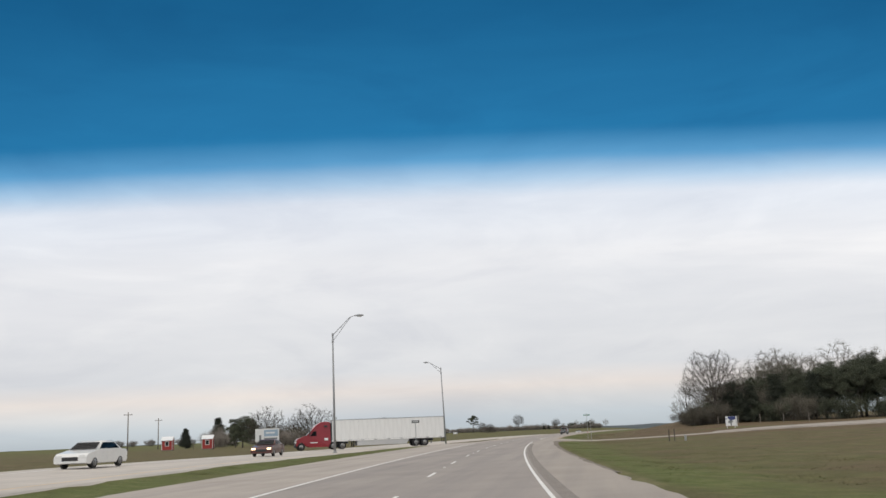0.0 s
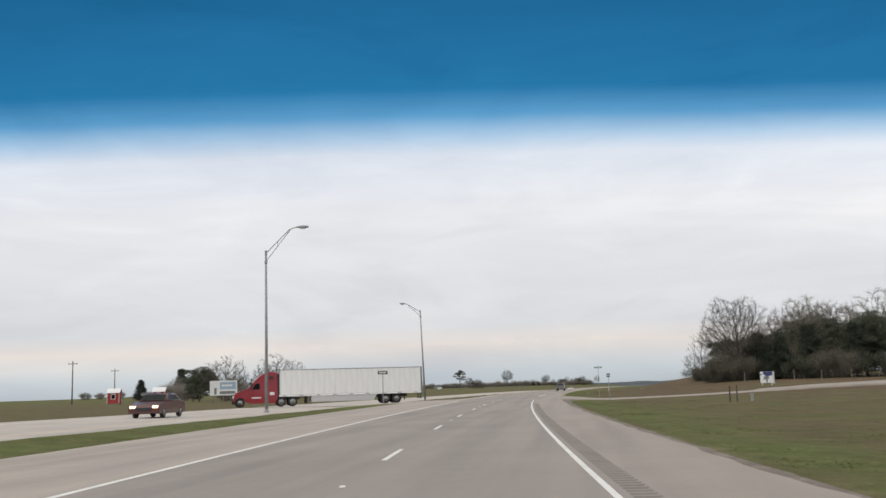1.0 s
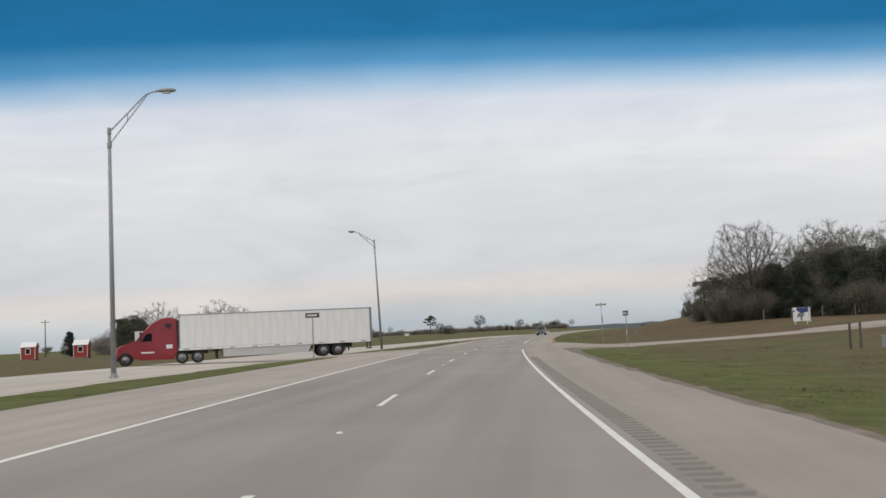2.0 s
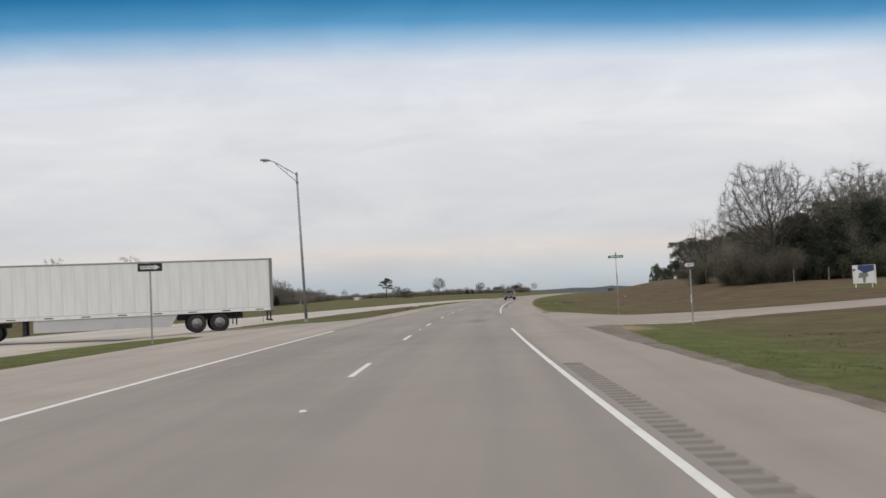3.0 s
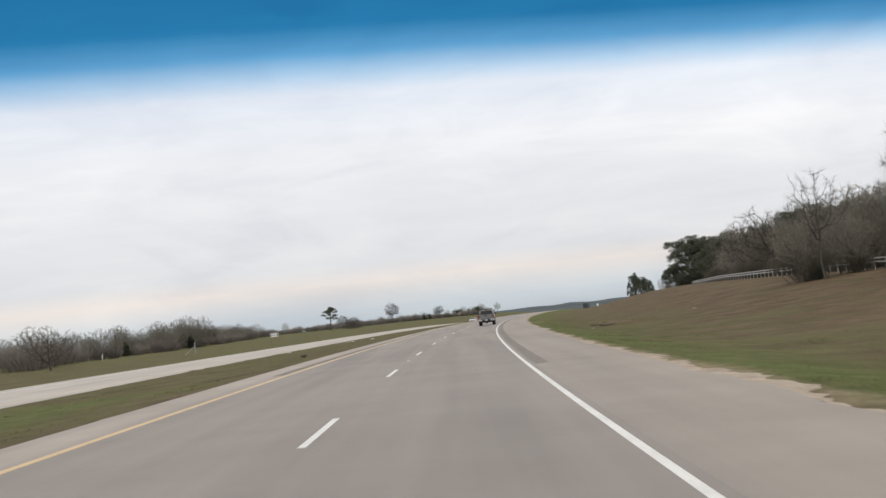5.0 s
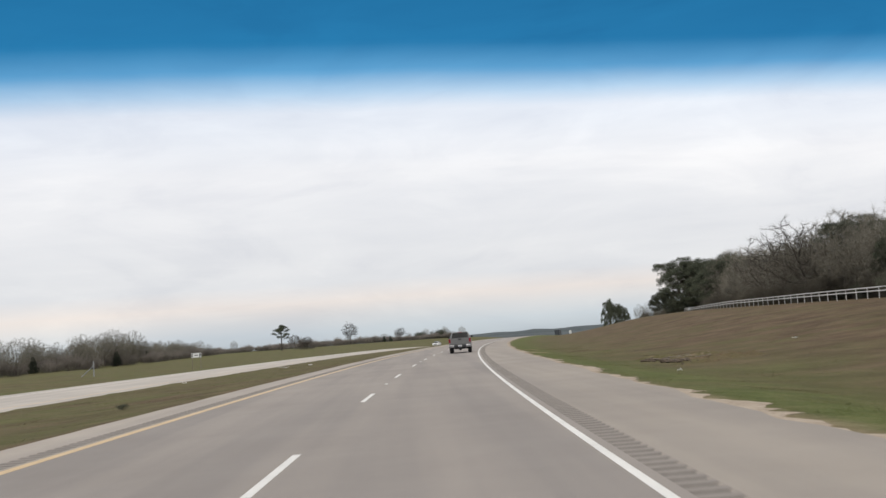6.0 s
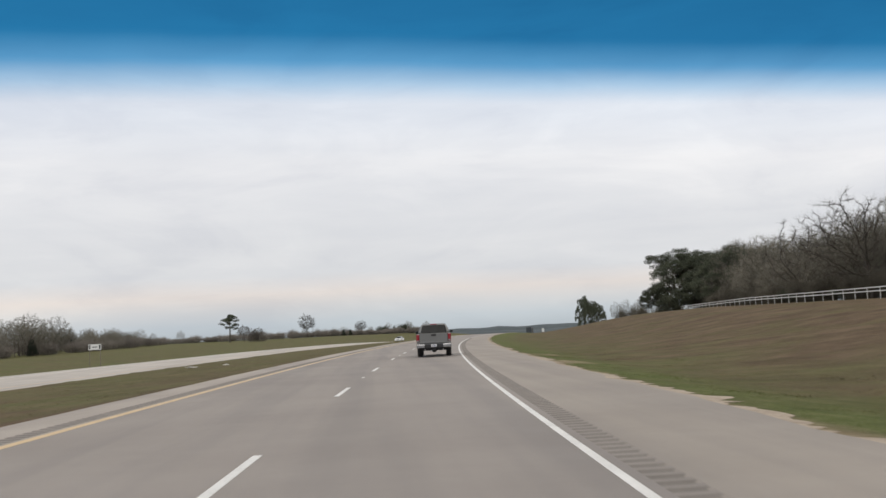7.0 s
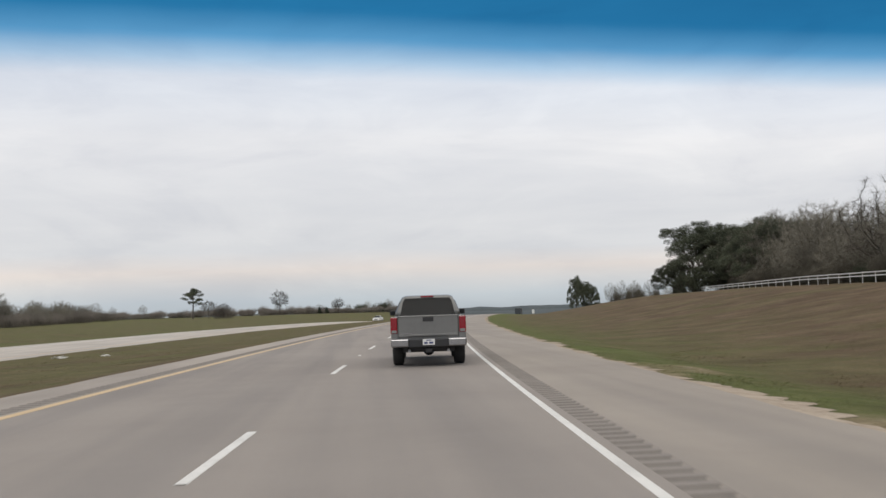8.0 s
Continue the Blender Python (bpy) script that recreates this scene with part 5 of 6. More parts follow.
one_way(place(6.92, 101.5), -74, False, "black one-way sign on a steel post by the side road")
one_way(place(-13.5, 103.0), 24, True, "black one-way sign on a steel post in the median")

st = thing("stop_sign", place(6.7, 120.5), "stop sign seen edge-on with green street name blades above", "road sign", "", -100)
part("post", boxes(((-0.035, -0.015, -0.1), (0.035, 0.015, 3.2))), STEEL, st, "thin steel channel post")
rings = [[(0.38 * math.cos(math.pi / 8 + i * math.pi / 4), yy, 2.05 + 0.38 * math.sin(math.pi / 8 + i * math.pi / 4)) for i in range(8)] for yy in (0.018, 0.024)]
plate = part("plate", loft(rings), SIGN_BACK, st, "bare metal back of an octagon plate")
for k, (dz, ang) in enumerate(((3.27, 96), (3.43, 8))):
    bl = part("name_blade", boxes(((-0.42, -0.006, dz - 0.075), (0.42, 0.006, dz + 0.075)), bevel=0.002), SIGN_GREEN, st, "green street name blade")
    bl.rotation_euler = (0, 0, radians(ang))
    bar = part("lettering", boxes(((-0.30, -0.0085, dz - 0.03), (-0.06, -0.0065, dz + 0.03)), ((-0.02, -0.0085, dz - 0.03), (0.20, -0.0065, dz + 0.03)), ((0.24, -0.0085, dz - 0.03), (0.33, -0.0065, dz + 0.03))), SIGN_WHITE, bl)
part("bracket", boxes(((-0.03, -0.03, 3.17), (0.03, 0.03, 3.21)), ((-0.03, -0.03, 3.335), (0.03, 0.03, 3.365))), STEEL, st)
part("reflector", boxes(((-0.042, -0.022, 0.95), (0.042, 0.022, 1.12))), REFLECTOR, st, "red reflective sleeve")

bs = thing("field_sign", place(28.6, 142.5), "white and navy advertising board on two posts in grass", "sign", "", -24)
bs.scale = (0.82, 0.82, 0.82)
for x in (-0.72, 0.72):
    part("post", boxes(((x - 0.05, -0.05, -0.1), (x + 0.05, 0.05, 2.1)), bevel=0.006), WHITE_PAINT, bs)
fs_ = part("board", boxes(((-0.95, -0.075, 0.35), (0.95, -0.052, 2.1)), bevel=0.004), SIGN_WHITE, bs, "white sign board")
part("board", boxes(((0.97, -0.10, 0.25), (1.07, 0.55, 2.1)), bevel=0.004), SIGN_WHITE, bs, "white return panel")
for pts, mat in (([(-0.45, 2.08), (0.93, 2.08), (0.93, 1.55), (0.1, 1.30), (-0.5, 1.72)], SIGN_BLUE), ([(-0.35, 1.35), (0.3, 1.45), (0.45, 1.0), (0.2, 0.95), (0.15, 0.4), (-0.05, 0.4), (-0.1, 0.9), (-0.5, 0.85)], SIGN_GREY), ([(-0.93, 1.75), (-0.55, 1.7), (-0.9, 1.5)], SIGN_BLUE)):
    bm = bmesh.new()
    bm.faces.new([bm.verts.new((x, -0.079, z)) for x, z in pts])
    part("printed_shape", bm, mat, fs_)

for x, y, h in ((13.6, 80.0, 1.0), (14.1, 80.3, 1.05)):
    t = thing("fence_post", place(x, y), "weathered wooden post in the roadside grass", "post", "roadside posts")
    bm = bmesh.new()
    tube(bm, (0, 0, -0.2), (0.02, 0, h), 0.05, 0.044, 9)
    part("post", bm, BARK, t)

pd = thing("utility_pedestal", place(15.1, 80.6), "pale green utility pedestal box in roadside grass", "utility box")
pd.scale = (0.55, 0.55, 0.5)
part("cabinet", boxes(((-0.16, -0.16, -0.1), (0.16, 0.16, 0.82)), bevel=0.03), SIGN_BACK, pd, "pale metal cabinet")
part("cap", boxes(((-0.18, -0.18, 0.80), (0.18, 0.18, 0.90)), bevel=0.03), SIGN_BACK, pd)
for x, y, h in ((29.6, 163.1, 1.45), (33.0, 163.0, 1.4), (36.6, 162.6, 1.5), (40.4, 162.2, 1.4), (44.5, 161.8, 1.45)):
    t = thing("fence_post", place(x, y), "weathered wire fence post at the wood edge", "post", "wire fence posts")
    bm = bmesh.new()
    tube(bm, (0, 0, -0.2), (0.03, 0, h), 0.065, 0.055, 8)
    part("post", bm, WOOD, t)

ws = thing("small_board", place(-31.2, 277.0), "small white board sign with dark markings on posts", "sign", "", 6)
for x in (-0.55, 0.55):
    part("post", boxes(((x - 0.03, -0.03, -0.1), (x + 0.03, 0.03, 2.40))), WOOD, ws)
wb = part("board", boxes(((-0.66, -0.05, 1.72), (0.66, -0.03, 2.32)), bevel=0.004), SIGN_WHITE, ws, "white board")
part("marking", boxes(((-0.58, -0.054, 1.80), (-0.46, -0.051, 2.24)), ((0.42, -0.054, 1.80), (0.58, -0.051, 2.24)), ((-0.30, -0.054, 1.98), (0.25, -0.051, 2.06))), SIGN_BLACK, wb)

bb = thing("billboard", place(-58.6, 184.0), "faded white and blue billboard before bare trees", "billboard", "", 12)
bb.scale = (0.72, 0.8, 1.02)
for x in (-2.6, 0, 2.6):
    part("post", boxes(((x - 0.1, 0.05, -0.2), (x + 0.1, 0.25, 3.6)), bevel=0.01), WOOD, bb)
bo = part("panel", boxes(((-3.4, -0.06, 1.15), (3.4, 0.05, 3.75)), bevel=0.01), SIGN_WHITE, bb, "faded white panel")
for lo, hi, mat in (((-0.9, -0.068, 2.2), (3.1, -0.062, 3.5), SIGN_SKY), ((-2.3, -0.068, 1.35), (-1.7, -0.062, 2.5), SIGN_GREY), ((-0.4, -0.074, 2.75), (2.2, -0.069, 3.05), SIGN_WHITE), ((-0.9, -0.068, 1.4), (2.9, -0.062, 1.9), SIGN_GREY)):
    part("printed_shape", boxes((lo, hi)), mat, bo)


# ---- red sheds ----
def shed(at, turn):
    t = thing("garden_shed", at, "small red board shed with a white roof and window", "shed", "row of red sheds", turn)
    w, d, h, r = 1.55, 1.3, 2.05, 2.75
    rings = [[(-w, yy, 0.1), (w, yy, 0.1), (w, yy, h), (0, yy, r), (-w, yy, h)] for yy in (-d, d)]
    part("wall", loft(rings), RED_WOOD, t, "red painted board walls")
    for s in (-1, 1):
        bm = loft([[(0, yy, r + 0.02), (s * (w + 0.18), yy, h - 0.07), (s * (w + 0.18), yy, h - 0.01), (0, yy, r + 0.08)] for yy in (-d - 0.2, d + 0.2)])
        part("roof", bm, METAL_ROOF, t, "white sheet metal roof slope")
    for x in (-w, w):
        for yy in (-d, d):
            part("corner_board", boxes(((x - 0.06, yy - 0.06, 0.08), (x + 0.06, yy + 0.06, h))), WHITE_PAINT, t)
    for fx, fy in ((0, -d - 0.02), (w + 0.02, 0)):
        if fx:
            fr = boxes(((fx - 0.02, -0.5, 0.85), (fx + 0.02, -0.38, 1.85)), ((fx - 0.02, 0.38, 0.85), (fx + 0.02, 0.5, 1.85)), ((fx - 0.02, -0.38, 0.85), (fx + 0.02, 0.38, 0.97)), ((fx - 0.02, -0.38, 1.73), (fx + 0.02, 0.38, 1.85)))
            gl = boxes(((fx - 0.015, -0.38, 0.97), (fx + 0.005, 0.38, 1.73)))
        else:
            fr = boxes(((-0.55, fy - 0.02, 0.85), (-0.43, fy + 0.02, 1.85)), ((0.43, fy - 0.02, 0.85), (0.55, fy + 0.02, 1.85)), ((-0.43, fy - 0.02, 0.85), (0.43, fy + 0.02, 0.97)), ((-0.43, fy - 0.02, 1.73), (0.43, fy + 0.02, 1.85)), ((-0.03, fy - 0.02, 0.97), (0.03, fy + 0.02, 1.73)))
            gl = boxes(((-0.43, fy - 0.005, 0.97), (0.43, fy + 0.015, 1.73)))
        wi = part("window", fr, WHITE_PAINT, t, "white window frame")
        part("pane", gl, GLASS, wi)
    for x in (-w, w - 0.15):
        part("skid", boxes(((x, -d, -0.05), (x + 0.15, d, 0.1))), WOOD, t)
    return t


first = shed(place(-77.8, 200.0), 0)
first.matrix_basis = upright(place(-77.8, 200.0), -76, 0.88, 1.1)
copy_thing(first, upright(place(-87.4, 200.0), -74))
sb = thing("yard_sign", place(-82.5, 203), "small dark sign on a post between sheds", "sign")
part("post", boxes(((-0.05, -0.05, -0.1), (0.05, 0.05, 1.6))), WOOD, sb)
part("board", boxes(((-0.6, -0.08, 1.5), (0.6, -0.05, 2.1)), bevel=0.005), SIGN_GREY, sb)

for x, y, h in ((-103, 212, 9.4), (-118, 262, 9.0)):
    t = thing("utility_pole", place(x, y), "wooden utility pole with a crossarm", "utility pole", "utility poles")
    bm = bmesh.new()
    tube(bm, (0, 0, -0.3), (0, 0, h), 0.16, 0.11, 10)
    part("pole", bm, WOOD, t, "", True)
    part("crossarm", boxes(((-1.1, -0.07, h - 0.7), (1.1, 0.05, h - 0.56))), WOOD, t)
    for dx in (-0.95, 0.0, 0.95):
        bm = bmesh.new()
        tube(bm, (dx, 0, h - 0.56), (dx, 0, h - 0.40), 0.05, 0.03, 8)
        part("insulator", bm, SIGN_GREY, t)


# ---- white rail fence along the hilltop ----
fence = thing("rail_fence", place(33, 197), "white two-rail wooden fence along the hilltop", "fence")
origin = fence.matrix_basis.inverted()
ys_f = steps(182, 350, 3.0)
post_me = None
for a in ys_f:
    p = origin @ place(fence_x(a), a)
    if post_me is None:
        ob = part("post", boxes(((-0.03, -0.03, -0.25), (0.03, 0.03, 0.98)), bevel=0.006), WHITE_PAINT, fence)
        post_me = ob.data
    else:
        ob = new("post", post_me)
        ob.parent = fence
    ob.location = p
    ob.rotation_euler = (radians(rnd.uniform(-2, 2)), radians(rnd.uniform(-2, 2)), radians(-9))
for a, b in zip(ys_f, ys_f[1:]):
    for z in (0.62, 0.93):
        p, q = origin @ place(fence_x(a), a) + Vector((-0.062, 0, z)), origin @ place(fence_x(b), b) + Vector((-0.062, 0, z + rnd.uniform(-.015, .015)))
        bm = loft([[c + Vector((dx, 0, dz)) for dx, dz in ((-0.02, -0.045), (0.02, -0.045), (0.02, 0.045), (-0.02, 0.045))] for c in (p, q - (q - p).normalized() * 0.01)])
        part("rail", bm, FENCE_WHITE, fence)

gate = thing("pipe_gate", place(-53.2, 220.0), "open pipe frame gate at the field edge", "gate", "", 8)
for x in (-2.9, 2.9):
    bm = bmesh.new(); tube(bm, (x, 0, -0.2), (x, 0, 2.15), 0.075, n=9); part("post", bm, STEEL, gate)
for z in (0.45, 1.55):
    bm = bmesh.new(); tube(bm, (-2.9, 0, z), (2.9, 0, z), 0.04, n=8); part("bar", bm, STEEL, gate)
bm = bmesh.new(); tube(bm, (-1.9, 0, 0.45), (-1.9, 0, 1.55), 0.03, n=8); part("bar", bm, STEEL, gate)

cp = thing("brace_post", place(-42.0, 268.0), "pale fence corner post with a slanting brace", "post")
bm = bmesh.new(); tube(bm, (0, 0, -0.2), (0, 0, 1.9), 0.09, n=9); part("post", bm, STEEL, cp)
bm = bmesh.new(); tube(bm, (-1.6, 0, 0.0), (0, 0, 1.35), 0.06, n=8); part("brace", bm, STEEL, cp)
wp = thing("marker_stake", place(-61.4, 281.0), "short white marker stake at the field edge", "post")
part("stake", boxes(((-0.06, -0.06, -0.1), (0.06, 0.06, 1.15)), bevel=0.01), SIGN_WHITE, wp)
mk = thing("delineator", place(-21.4, 152.5), "thin leaning roadside marker post", "post")
bm = bmesh.new(); tube(bm, (0, 0, -0.1), (-0.12, 0, 1.1), 0.03, n=6); part("stake", bm, WOOD, mk)


# ---- litter ----
def litter(at, w, l, turn, seed):
    t = thing("litter_paper", at + Vector((0, 0, 0.02)), "crumpled white paper lying in grass", "litter", "scraps of litter", turn)
    bm = bmesh.new()
    g = [[bm.verts.new(((i / 4 - .5) * w, (j / 4 - .5) * l, 0.03 + 0.09 * noise.noise((i * 0.9, j * 0.9, seed)))) for i in range(5)] for j in range(5)]
    for j in range(4):
        for i in range(4):
            bm.faces.new((g[j][i], g[j][i + 1], g[j + 1][i + 1], g[j + 1][i]))
    bmesh.ops.solidify(bm, geom=bm.faces[:], thickness=0.004)
    part("sheet", bm, PAPER, t)


for x, y, w, l, a, s in ((-15.4, 248.4, 0.8, 0.55, 20, 1.3), (-16.1, 250.7, 0.6, 0.45, 70, 2.7), (16.7, 191.5, 0.26, 0.18, 10, 4.1), (6.7, 175.8, 0.15, 0.05, 0, 5.9), (-12.4, 246, 0.5, 0.4, 0, 7.7), (-18.4, 217, 0.34, 0.26, 30, 9.1)):
    litter(place(x, y), w, l, a, s)


# ---- the grey pickup ahead ----
def pickup(at, turn):
    """Local axes: y ahead, x to the right; the tail is at y = 0."""
    t = thing("pickup_truck", at, "steel-grey crew-cab pickup truck with a chrome rear bumper", "pickup truck", "", turn)
    W = 1.0
    def half(z):
        return W if z < 1.0 else W - 0.04 * (z - 1.0) / 0.35
    # lower body with wheel arches, bed and bonnet in one outline
    pts = [(0.06, 0.62), (0.06, 1.28), (2.02, 1.295), (2.04, 1.29), (4.35, 1.28), (5.55, 1.18), (5.72, 1.0), (5.74, 0.55), (5.45, 0.50)]
    pts += arch(4.75, 0.50, 0.50) + arch(1.15, 0.50, 0.50) + [(0.3, 0.50)]
    part("body", profile(pts, half, bevel=0.035), GREY_PAINT, t, "steel-grey painted body")
    # cab, narrowing towards the roof
    rings = []
    for z, w, y0, y1 in ((1.27, 0.955, 2.05, 4.55), (1.42, 0.93, 2.08, 4.30), (1.68, 0.81, 2.22, 3.85), (1.81, 0.735, 2.32, 3.62), (1.855, 0.65, 2.46, 3.45)):
        r = 0.10
        rings.append([(-w + r, y0, z), (w - r, y0, z), (w, y0 + r, z), (w, y1 - r, z), (w - r, y1, z), (-w + r, y1, z), (-w, y1 - r, z), (-w, y0 + r, z)])
    part("cab", loft(rings), GREY_PAINT, t, "grey cab and roof", True)
    # rear window and side windows, set just proud of the pillars
    gl = bmesh.new()
    gl.faces.new([gl.verts.new(p) for p in ((-0.80, 2.06, 1.30), (0.80, 2.06, 1.30), (0.71, 2.212, 1.68), (0.655, 2.262, 1.775), (-0.655, 2.262, 1.775), (-0.71, 2.212, 1.68))])
    bmesh.ops.solidify(gl, geom=gl.faces[:], thickness=0.012)
    bmesh.ops.translate(gl, verts=gl.verts[:], vec=(0, -0.035, 0))
    win = part("rear_window", gl, GLASS, t, "dark tinted rear window")
    part("window_seal", boxes(((-0.82, 2.0, 1.275), (0.82, 2.075, 1.30))), BLACK, win)
    for s in (-1, 1):
        g = bmesh.new()
        g.faces.new([g.verts.new(p) for p in ((s * 0.948, 2.35, 1.36), (s * 0.948, 4.2, 1.36), (s * 0.82, 3.80, 1.70), (s * 0.82, 2.45, 1.70))])
        bmesh.ops.solidify(g, geom=g.faces[:], thickness=0.012)
        part("side_window", g, GLASS, t)
    for s in (-0.36, 0.36):
        hr = part("headrest", boxes(((s - 0.14, 2.75, 1.38), (s + 0.14, 2.87, 1.62)), bevel=0.04), BLACK, t)
    # tailgate with its pressed panel
    tg = part("tailgate", boxes(((-0.808, -0.004, 0.76), (0.808, 0.07, 1.29)), bevel=0.02), GREY_PAINT, t, "grey tailgate")
    part("gate_spoiler", boxes(((-0.80, -0.02, 1.27), (0.80, 0.10, 1.302)), bevel=0.012), GREY_PAINT, tg)
    part("lower_ledge", boxes(((-0.78, -0.022, 0.78), (0.78, -0.005, 0.83)), bevel=0.006), GREY_PAINT, tg)
    part("gate_handle", boxes(((-0.145, -0.024, 1.150), (0.145, -0.001, 1.265)), bevel=0.012), BLACK, tg, "black tailgate handle")
    part("badge_bar", boxes(((-0.76, -0.016, 0.845), (-0.40, -0.008, 0.865))), CHROME, tg, "thin chrome badge strip")
    # corner panels and lamps
    for s in (-1, 1):
        lo, hi = sorted((s * 0.812, s * 1.0))
        part("bed_corner", boxes(((lo, -0.0, 0.70), (hi, 0.12, 1.285)), bevel=0.02), GREY_PAINT, t)
        lo, hi = sorted((s * 0.825, s * 1.012))
        la = part("tail_lamp", boxes(((lo, -0.022, 0.850), (hi, 0.16, 1.275)), bevel=0.03), LAMP_RED, t, "tall red tail lamp")
        lo, hi = sorted((s * 0.85, s * 0.985))
        part("reverse_lens", boxes(((lo, -0.027, 0.87), (hi, -0.018, 0.94)), bevel=0.004), SIGN_GREY, la, "pale reversing lens")
        # chrome ends of the bumper
        lo, hi = sorted((s * 0.52, s * 1.01))
        part("bumper_end", boxes(((lo, -0.17, 0.515), (hi, 0.10, 0.715)), bevel=0.03), CHROME, t, "chrome bumper corner")
        lo, hi = sorted((s * 0.98, s * 1.17))
        mi = part("door_mirror", boxes(((lo, 4.02, 1.30), (hi, 4.14, 1.46)), bevel=0.03), BLACK, t, "black door mirror")
        part("mirror_glass", boxes(((lo + 0.03, 4.012, 1.325), (hi - 0.03, 4.019, 1.435))), GLASS, mi)
        wheel(t, s * 0.845, 1.15, 0.40, 0.31, flip=s)
        wheel(t, s * 0.86, 4.75, 0.40, 0.28, flip=s)
        bm = bmesh.new(); tube(bm, (s * 0.52, 0.05, 0.42), (s * 0.52, -0.10, 0.40), 0.035, n=10)
        part("exhaust_tip", bm, STEEL, t)
    cb = part("bumper_step", boxes(((-0.52, -0.19, 0.50), (0.52, 0.10, 0.70)), bevel=0.02), BLACK, t, "black bumper step")
    part("number_plate", boxes(((-0.16, -0.202, 0.555), (0.16, -0.194, 0.705)), bevel=0.003), SIGN_WHITE, cb, "white number plate")
    part("plate_marks", boxes(((-0.12, -0.206, 0.585), (-0.03, -0.203, 0.635)), ((0.01, -0.206, 0.585), (0.12, -0.203, 0.635)), ((-0.07, -0.206, 0.665), (0.07, -0.203, 0.685))), SIGN_BLUE, cb)
    bm = boxes(((-0.09, -0.16, 0.36), (0.09, 0.25, 0.46)), ((-0.5, 0.1, 0.40), (0.5, 0.28, 0.50)), bevel=0.012)
    part("tow_hitch", bm, BLACK, t, "black tow hitch")
    part("underbody", boxes(((-0.7, 0.3, 0.36), (0.7, 5.2, 0.52))), BLACK, t)
    ax = bmesh.new(); tube(ax, (-0.75, 1.15, 0.40), (0.75, 1.15, 0.40), 0.06, n=8); bmesh.ops.create_uvsphere(ax, u_segments=10, v_segments=8, radius=0.17, matrix=Matrix.Translation((0, 1.15, 0.40)))
    part("rear_axle", ax, BLACK, t)
    part("brake_lamp", boxes(((-0.19, 2.30, 1.795), (0.19, 2.42, 1.845)), bevel=0.012), LAMP_RED, t, "high red brake lamp")
    part("bed_floor", boxes(((-0.86, 0.12, 0.80), (0.86, 1.98, 0.86))), BLACK, t)
    return t


head8 = math.degrees(math.atan(2 * 3.7e-4 * (217 - 125)))
own = pickup(spot(1.99, 217.3, 0.005), -head8)
own.scale = (0.818, 0.855, 0.855)


